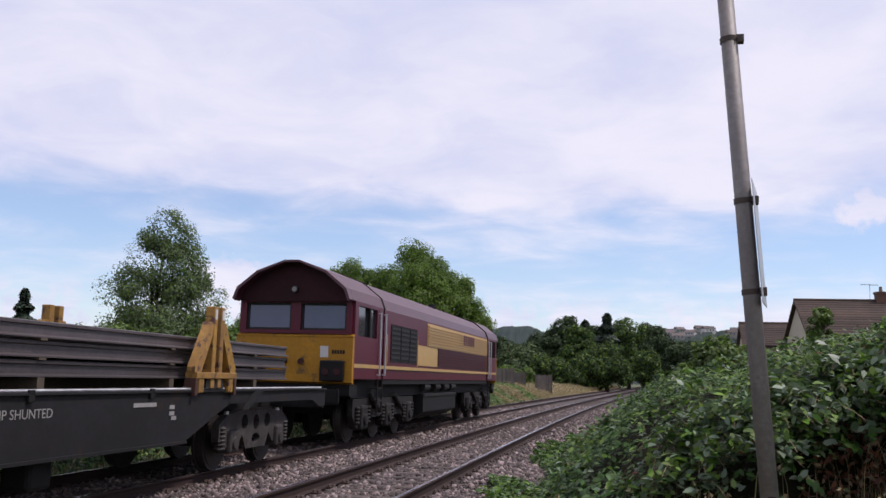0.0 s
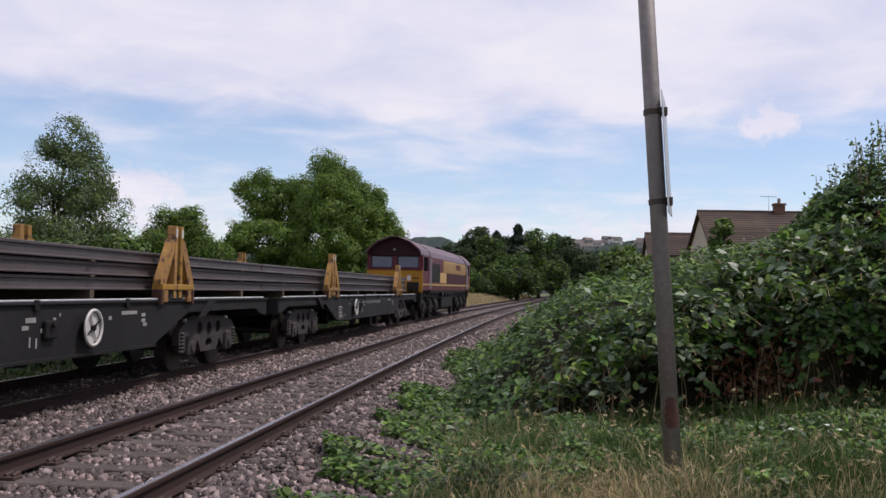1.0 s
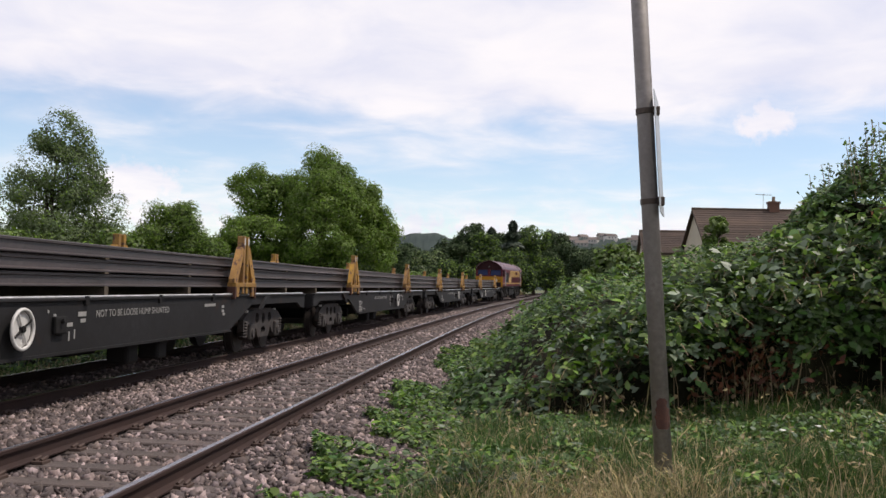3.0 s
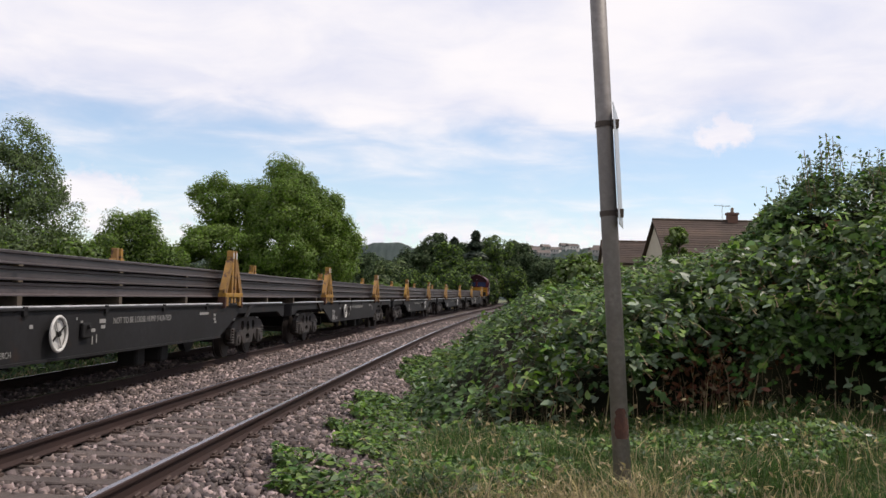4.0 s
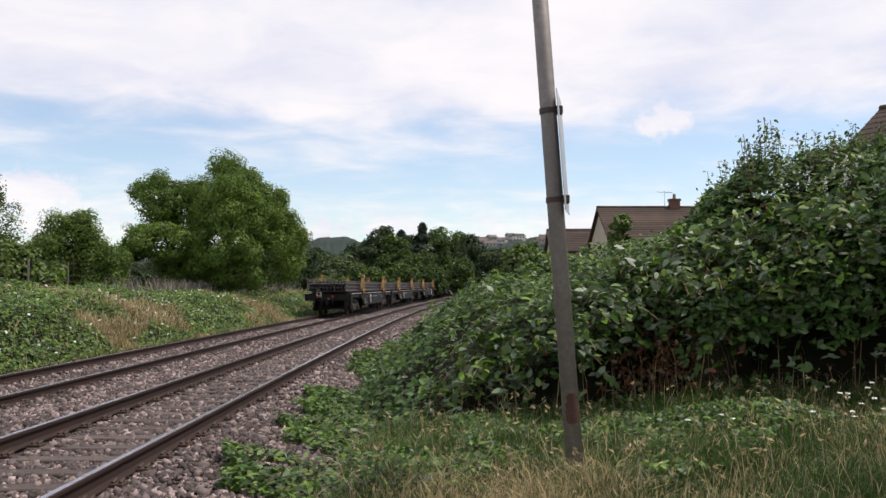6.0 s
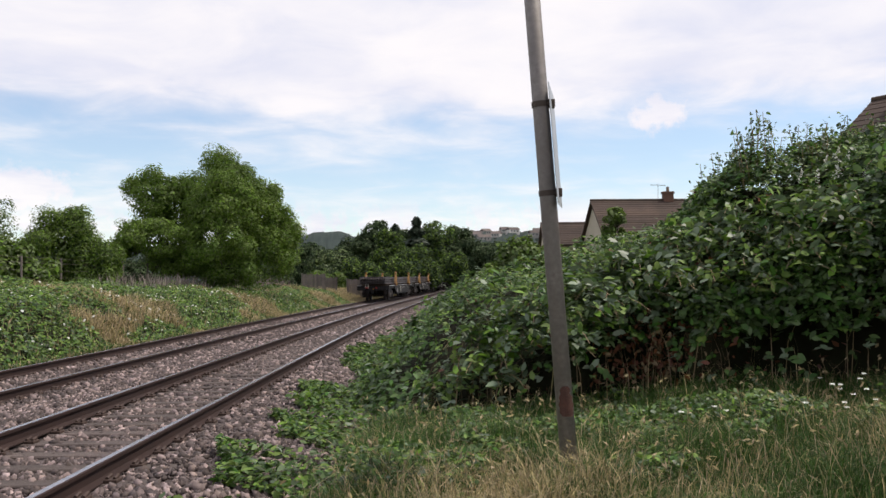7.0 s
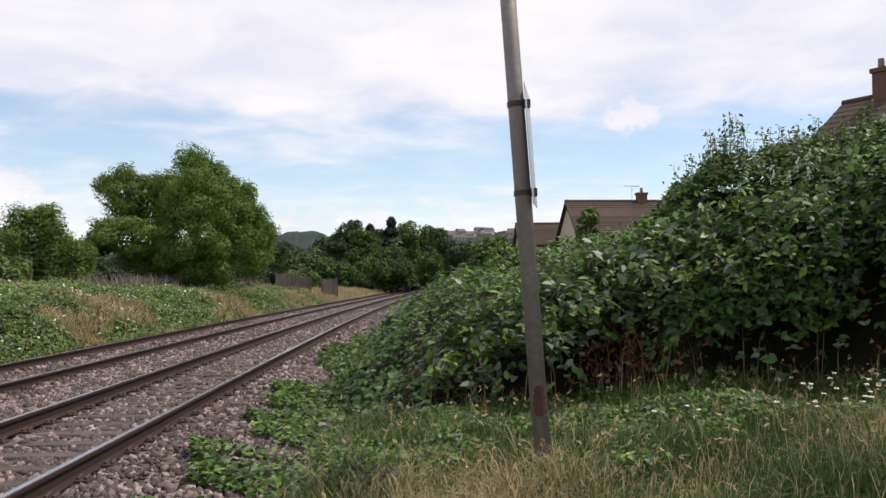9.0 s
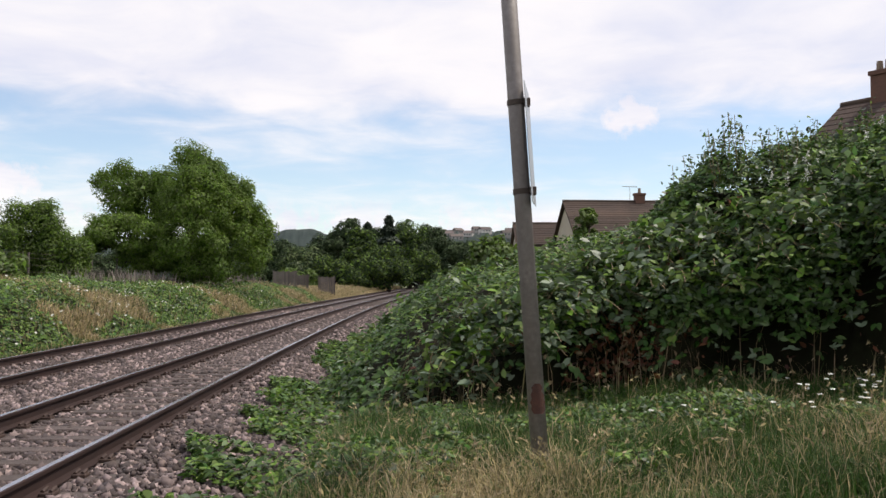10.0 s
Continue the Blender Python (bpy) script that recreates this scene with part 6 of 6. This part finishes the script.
    for cy in (-6.6, 6.6):
        bm = bmesh.new()
        box(bm, -0.95, 0.95, -2.3, 2.3, 0.62, 0.98, 0.03)
        bg = part("bogie", bm, "under_black", e, "three-axle bogie caked in dust", pose(0, cy, 0))
        for sx in (-1, 1):
            bm = bmesh.new()
            plate_with_holes(bm, [(-2.75, 0.62), (-2.75, 0.98), (2.75, 0.98), (2.75, 0.62), (2.45, 0.34), (1.75, 0.34), (1.45, 0.55), (0.5, 0.55), (0.36, 0.34), (-0.36, 0.34), (-0.5, 0.55), (-1.45, 0.55), (-1.75, 0.34), (-2.45, 0.34)],
                             [(-1.05, 0.76, 0.2, 0.1), (1.05, 0.76, 0.2, 0.1)], sx * 1.02, sx * 1.14)
            part("side_frame", bm, "loco_iron", bg)
            for wy in (-2.07, 0, 2.07):
                bm = bmesh.new()
                box(bm, sx * 1.08 - 0.15, sx * 1.08 + 0.15, wy - 0.24, wy + 0.24, 0.30, 0.84, 0.05)
                tube(bm, (sx * 1.22, wy, 0.53), (sx * 1.28, wy, 0.53), 0.14, 0.12, 14)
                part("axlebox", bm, "loco_iron", bg)
                put("wheel", LOCO_WHEEL, bg, pose(sx * 0.755, wy, 0.53, 0, 0, 0 if sx < 0 else 180))
                for q in (-0.42, 0.42):
                    bm = bmesh.new()
                    coil(bm, sx * 1.16, wy + q, 0.42, 0.82, 0.085, 5)
                    part("spring", bm, "loco_iron", bg)
            for wy in (-1.05, 1.05):
                bm = bmesh.new()
                tube(bm, (sx * 1.18, wy - 0.5, 1.05), (sx * 1.2, wy + 0.35, 0.66), 0.06, 0.05, 10)
                part("damper", bm, "loco_iron", bg)
    return tagged(e, "maroon and gold diesel locomotive with yellow cab ends", "locomotive")


RIDERS.append((build_loco(), -10.07, 13.2))
# ---- post, houses, fences ----
def build_post():
    foot, top = Vector((0.805, 7.6, -0.34)), Vector((0.435, 7.62, 5.25))
    up = (top - foot).normalized()
    root = new("sign_post")
    bm = bmesh.new()
    tube(bm, foot, top, 0.070, 0.064, 24)
    pole = part("pole", bm, "galv", root, "weathered grey steel tube", smooth=False)
    for f in pole.data.polygons:
        f.use_smooth = len(f.vertices) == 4
    bm = bmesh.new()
    tube(bm, top, top + up * 0.03, 0.07, 0.05, 20)
    part("cap", bm, "clamp", root)
    for z in (2.135, 2.86, 4.20):
        c = foot + up * ((z - foot.z) / up.z)
        bm = bmesh.new()
        tube(bm, c - up * 0.022, c + up * 0.022, 0.074, 0.074, 20)
        box(bm, c.x + 0.05, c.x + 0.115, c.y - 0.035, c.y + 0.035, c.z - 0.028, c.z + 0.04, 0.006)
        tube(bm, (c.x + 0.06, c.y - 0.06, c.z), (c.x + 0.06, c.y + 0.06, c.z), 0.011, 0.011, 8)
        part("clamp", bm, "clamp", root, "rusty steel pipe clamp")
    # sign turned edge-on
    a = foot + up * ((2.52 - foot.z) / up.z)
    bm = bmesh.new()
    box(bm, -0.003, 0.003, -0.30, 0.30, -0.48, 0.48)
    m = Matrix.Translation((a.x + 0.098, a.y + 0.06, 2.52)) @ pose(0, 0, 0, 0, math.degrees(math.atan2(up.x, up.z)), 0) @ pose(0, 0, 0, 0, 0, -8.6)
    part("sign_plate", bm, "galv_bright", root, "thin pale metal sign plate seen on edge", m)
    # rust patch curving round the tube
    bm = bmesh.new()
    rng = random.Random(5)
    rows = []
    for k in range(9):
        z = 0.35 + 0.24 * k / 8
        c = foot + up * ((z - foot.z) / up.z)
        half = (0.6, 0.9, 0.8, 1.0, 0.75, 0.85, 0.6, 0.7, 0.3)[k]
        rows.append([bm.verts.new((c.x + 0.0725 * math.sin(q), c.y - 0.0725 * math.cos(q), c.z)) for q in np.linspace(0.15 - half, 0.15 + half * rng.uniform(0.7, 1.1), 8)])
    for r0, r1 in zip(rows[:-1], rows[1:]):
        for j in range(7):
            bm.faces.new((r0[j], r0[j + 1], r1[j + 1], r1[j]))
    part("rust_patch", bm, "rust", root, "flaking red rust patch")
    return tagged(root, "leaning grey steel sign post standing in grass", "sign post")


build_post()


def gable_house(name, ridge0, ridge1, half, drop, label, chimney, pots=1, tiles=True, aerial=True):
    """A house from its ridge line; half: metres from ridge to eave, drop: fall of the roof."""
    a, b = Vector(ridge0), Vector(ridge1)
    d = (b - a).normalized()
    L = (b - a).length
    nrm = Vector((d.y, -d.x, 0)).normalized()
    if nrm.dot(Vector((a.x, a.y, 0))) > 0:
        nrm = -nrm                       # towards the viewer
    e = new(name)
    base = min(ground_z([a.x], [a.y])[0], ground_z([b.x], [b.y])[0]) - 0.2
    m = Matrix(((d.x, nrm.x, 0, a.x), (d.y, nrm.y, 0, a.y), (0, 0, 1, base), (0, 0, 0, 1)))
    e.matrix_world = m
    h = a.z - base
    bm = bmesh.new()
    w = half - 0.25
    prism(bm, [(-w, 0), (w, 0), (w, h - drop * w / half - 0.16), (0, h - 0.16), (-w, h - drop * w / half - 0.16)], 0.12, L - 0.12, "x")
    part("wall", bm, "render_wall", e, "cream rendered wall")
    for s in (-1, 1):
        bm = bmesh.new()
        prism(bm, [(0, h - 0.12), (s * half, h - drop - 0.12), (s * half, h - drop), (0, h)], -0.1, L + 0.1, "x")
        rf = part("roof", bm, "tile", e, "brown tiled roof slope")
        if tiles and s > 0:
            n = int(half * 1.25 / 0.30)
            for k in range(n):
                q0, q1 = k / n, (k + 1.12) / n
                bm = bmesh.new()
                prism(bm, [(half * q0, h - drop * q0 + 0.004), (half * q1, h - drop * q1 + 0.012), (half * q1, h - drop * q1 + 0.045), (half * q0, h - drop * q0 + 0.022)], -0.1, L + 0.1, "x")
                part("tile_course", bm, "tile", rf)
    bm = bmesh.new()
    tube(bm, (-0.1, 0, h), (L + 0.1, 0, h), 0.11, 0.11, 10)
    part("ridge_tiles", bm, "tile", e)
    cy, cw, ch = chimney
    bm = bmesh.new()
    box(bm, cy - cw / 2, cy + cw / 2, -cw * 0.4, cw * 0.4, h - 0.5, h + ch)
    c = part("chimney", bm, "brick", e, "brown brick chimney stack")
    bm = bmesh.new()
    box(bm, cy - cw / 2 - 0.05, cy + cw / 2 + 0.05, -cw * 0.4 - 0.05, cw * 0.4 + 0.05, h + ch - 0.14, h + ch)
    part("chimney_cap", bm, "brick", c)
    for k in range(pots):
        bm = bmesh.new()
        x = cy + (k - (pots - 1) / 2) * 0.3
        tube(bm, (x, 0, h + ch), (x, 0, h + ch + 0.32), 0.11, 0.09, 12)
        part("chimney_pot", bm, "pot", c)
    if aerial:
        bm = bmesh.new()
        tube(bm, (cy - cw, 0, h - 0.1), (cy - cw, 0, h + ch + 0.5), 0.012, 0.012, 6)
        tube(bm, (cy - cw - 0.5, 0, h + ch + 0.45), (cy - cw + 0.5, 0, h + ch + 0.4), 0.012, 0.012, 6)
        for k in range(6):
            x = cy - cw - 0.45 + 0.17 * k
            tube(bm, (x, -0.2, h + ch + 0.44), (x, 0.2, h + ch + 0.44), 0.008, 0.008, 5)
        part("aerial", bm, "clamp", e)
    for q in (0.3, 0.68):
        bm = bmesh.new()
        box(bm, L * q - 0.6, L * q + 0.6, w - 0.02, w + 0.03, 0.9, 2.0)
        wf = part("window", bm, "white_paint", e)
        bm = bmesh.new()
        box(bm, L * q - 0.54, L * q + 0.54, w + 0.031, w + 0.04, 0.96, 1.94)
        part("pane", bm, "glass", wf)
    return tagged(e, label, "house")


gable_house("bungalow", (7.75, 60, 6.70), (16.4, 60.6, 6.70), 4.6, 3.0, "cream house with a brown tiled roof and chimney", (4.9, 0.62, 0.55))
gable_house("outbuilding", (5.0, 66, 5.65), (8.6, 66, 5.65), 3.0, 1.6, "low building with a brown tiled roof", (3.2, 0.3, 0.05), 0, True, False)
gable_house("semi_detached_house", (12.9, 30, 7.15), (17.4, 22.3, 7.15), 4.4, 3.5, "house with weathered brown tiles and a brick chimney", (1.42, 0.62, 0.85), 2, True, False)


def fence_panel(x, y, yaw, w, h):
    e = new("garden_fence")
    e.matrix_world = pose(x, y, ground_z([x], [y])[0] - 0.1, 0, 0, yaw)
    n = int(w / 0.15)
    for k in range(n):
        bm = bmesh.new()
        box(bm, -w / 2 + w * k / n + 0.006, -w / 2 + w * (k + 1) / n - 0.006, -0.012, 0.012, 0.05, h + 0.04 * math.sin(k * 2.1))
        part("board", bm, "fence_wood", e)
    for z in (0.5, h - 0.4):
        bm = bmesh.new()
        box(bm, -w / 2, w / 2, 0.013, 0.06, z, z + 0.09)
        part("rail", bm, "fence_wood", e)
    for s in (-1, 1):
        bm = bmesh.new()
        box(bm, s * (w / 2 + 0.055) - 0.05, s * (w / 2 + 0.055) + 0.05, -0.05, 0.05, 0, h + 0.08)
        part("post", bm, "fence_wood", e)
    return tagged(e, "weathered grey wooden garden fence behind the bank", "fence", "garden fences")


for b, dist, w, h in ((-9.55, 78, 1.75, 2.15), (-8.6, 79, 1.1, 2.0), (-7.05, 84, 1.3, 2.1)):
    x, y = sight(b, dist)
    fence_panel(x, y, -b + 8, w, h)


def wire_fence():
    """Concrete-grey posts with strands along the far side."""
    e = new("wire_fence")
    pts = []
    for k, s in enumerate(np.linspace(22, 62, 12)):
        p = on_line(s, TRACK_GAP + 9.5)
        g = ground_z([p.x], [p.y])[0]
        pts.append(Vector((p.x, p.y, g)))
        bm = bmesh.new()
        tube(bm, (p.x, p.y, g - 0.1), (p.x, p.y, g + 2.35), 0.05, 0.045, 8)
        part("post", bm, "fence_wood", e)
    for z in (0.9, 1.2, 1.5, 1.8, 2.1, 2.3):
        bm = bmesh.new()
        for a, b in zip(pts[:-1], pts[1:]):
            tube(bm, a + Vector((0, 0, z)), b + Vector((0, 0, z)), 0.006, 0.006, 4, False)
        part("wire", bm, "clamp", e)
    return tagged(e, "thin wire fence on posts behind the bank", "fence")


wire_fence()


def old_post(x, y, h):
    e = new("fence_post")
    e.matrix_world = pose(x, y, ground_z([x], [y])[0] - 0.1, 0, 1.5, 12)
    bm = bmesh.new()
    box(bm, -0.06, 0.06, -0.06, 0.06, 0, h, 0.012)
    part("shaft", bm, "bark", e)
    bm = bmesh.new()
    prism(bm, [(-0.075, h), (0.075, h), (0.0, h + 0.07)], -0.075, 0.075)
    part("cap", bm, "bark", e)
    return tagged(e, "dark weathered wooden post in the thicket", "fence post")


old_post(5.72, 12.0, 3.25)
# ---- sleepers, clips and stones ----
def build_sleepers():
    bm = bmesh.new()
    prism(bm, [(-0.14, -0.36), (0.14, -0.36), (0.115, -0.165), (-0.115, -0.165)], -1.25, 1.25, "x")
    bmesh.ops.bevel(bm, geom=list(bm.edges), offset=0.012, segments=1, affect="EDGES")
    me = bpy.data.meshes.new("sleeper")
    bm.to_mesh(me)
    bm.free()
    me.materials.append(M["concrete"])
    bm = bmesh.new()
    box(bm, -0.055, 0.055, -0.07, 0.07, -0.167, -0.135, 0.008)
    tube(bm, (-0.03, -0.05, -0.13), (-0.03, 0.05, -0.118), 0.016, 0.016, 6)
    tube(bm, (0.03, -0.05, -0.13), (0.03, 0.05, -0.118), 0.016, 0.016, 6)
    clip = bpy.data.meshes.new("rail_clip")
    bm.to_mesh(clip)
    bm.free()
    clip.materials.append(M["clip"])
    for off, z, s0, s1 in ((0.0, 0.0, 3.0, 75.0), (TRACK_GAP, -0.08, 10.0, 55.0)):
        s = s0
        while s < s1:
            p = on_line(s, off, z)
            ob = new("sleeper", me)
            ob.matrix_world = pose(p.x, p.y, p.z, 0, 0, -math.degrees(heading(s)) + 0.4 * math.sin(s * 7))
            tagged(ob, "concrete sleeper half buried in ballast", "sleeper", "sleepers under the tracks", kind="structure")
            if s < 40:
                for rx in (-0.7525, 0.7525):
                    for q in (-0.125, 0.125):
                        put("rail_clip", clip, ob, pose(rx + q, 0, 0))
            s += 0.65


build_sleepers()


def scatter_stones():
    rng = np.random.default_rng(5)
    groups = []
    for s0, s1, n, lo, hi in ((3.5, 13, 60000, 0.014, 0.044), (13, 26, 44000, 0.018, 0.048), (26, 60, 26000, 0.032, 0.060)):
        s = rng.uniform(s0, s1, n)
        o = rng.uniform(-2.6, 5.25, n)
        groups.append((s, o, lo + (hi - lo) * 1.25 * rng.uniform(0, 1, n) ** 2.2))
    s = np.concatenate([g[0] for g in groups])
    o = np.concatenate([g[1] for g in groups])
    r = np.concatenate([g[2] for g in groups])
    # clear of the rails, and mostly of the sleepers
    for c in (-0.7525, 0.7525, TRACK_GAP - 0.7525, TRACK_GAP + 0.7525):
        k = np.abs(o - c) > 0.09 + r
        s, o, r = s[k], o[k], r[k]
    on = ((np.abs(((s - 3.0 + 0.325) % 0.65) - 0.325) < 0.15) & (np.abs(o) < 1.3)) | ((np.abs(((s - 10.0 + 0.325) % 0.65) - 0.325) < 0.15) & (np.abs(o - TRACK_GAP) < 1.3))
    k = ~on | (rng.uniform(0, 1, len(s)) < 0.30)
    k &= ~((o < -2.2) & (rng.uniform(0, 1, len(s)) < 0.5))
    s, o, r = s[k], o[k], r[k]
    h = np.interp(s, _grid, _head)
    x = np.interp(s, _grid, LINE_X) - o * np.cos(h)
    y = np.interp(s, _grid, LINE_Y) + o * np.sin(h)
    z = np.interp(o, PROFILE[:, 0], PROFILE[:, 1]) + np.interp(s, _grid, _rise) + rng.uniform(-0.010, 0.022, len(s))
    n = len(s)
    cube = np.array([(-1, -1, -1), (1, -1, -1), (1, 1, -1), (-1, 1, -1), (-1, -1, 1), (1, -1, 1), (1, 1, 1), (-1, 1, 1)], float) * 0.62
    quad = np.array([(0, 3, 2, 1), (4, 5, 6, 7), (0, 1, 5, 4), (1, 2, 6, 5), (2, 3, 7, 6), (3, 0, 4, 7)])
    V = cube[None] + rng.normal(0, 0.2, (n, 8, 3))
    V *= (rng.uniform(0.65, 1.25, (n, 1, 3)) * r[:, None, None])
    q = unit(rng.normal(size=(n, 4)))
    w, a, b, c = q.T
    R = np.stack([np.stack([1 - 2 * (b * b + c * c), 2 * (a * b - c * w), 2 * (a * c + b * w)], 1),
                  np.stack([2 * (a * b + c * w), 1 - 2 * (a * a + c * c), 2 * (b * c - a * w)], 1),
                  np.stack([2 * (a * c - b * w), 2 * (b * c + a * w), 1 - 2 * (a * a + b * b)], 1)], 1)
    V = np.einsum("nij,nkj->nki", R, V) + np.stack([x, y, z], 1)[:, None]
    F = (quad[None] + 8 * np.arange(n)[:, None, None]).reshape(-1)
    me = bpy.data.meshes.new("ballast_stones")
    me.vertices.add(n * 8)
    me.vertices.foreach_set("co", V.reshape(-1).astype(np.float32))
    me.loops.add(n * 24)
    me.loops.foreach_set("vertex_index", F.astype(np.int32))
    me.polygons.add(n * 6)
    me.polygons.foreach_set("loop_start", np.arange(0, n * 24, 4, dtype=np.int32))
    me.materials.append(M["stone"])
    me.update(calc_edges=True)
    tagged(new("ballast_stones", me), "loose grey-brown crushed stone ballast", "ballast", kind="stuff")


scatter_stones()
# ---- what moves ----
def ride_pose(s, wheelbase, off=TRACK_GAP, z=-0.08):
    """A vehicle whose bogie centres stand on the line, its middle s metres along; its +y points ahead."""
    a, b = on_line(s - wheelbase / 2, off, z), on_line(s + wheelbase / 2, off, z)
    d = (b - a).normalized()
    m = (a + b) / 2
    yaw = math.degrees(math.atan2(-d.x, d.y))
    return pose(m.x, m.y, m.z, math.degrees(math.asin(d.z)), 0, yaw)


RIDE_TIMES = [0, 1 / 30, 0.1] + [0.5 * k for k in range(1, 20)] + [9.9, 10 - 1 / 30, 10]


def motions():
    for thing, behind, base in RIDERS:
        walk(thing, [(t, ride_pose(LOCO_REAR + TRAIN_SPEED * t - behind, base)) for t in RIDE_TIMES])


motions()
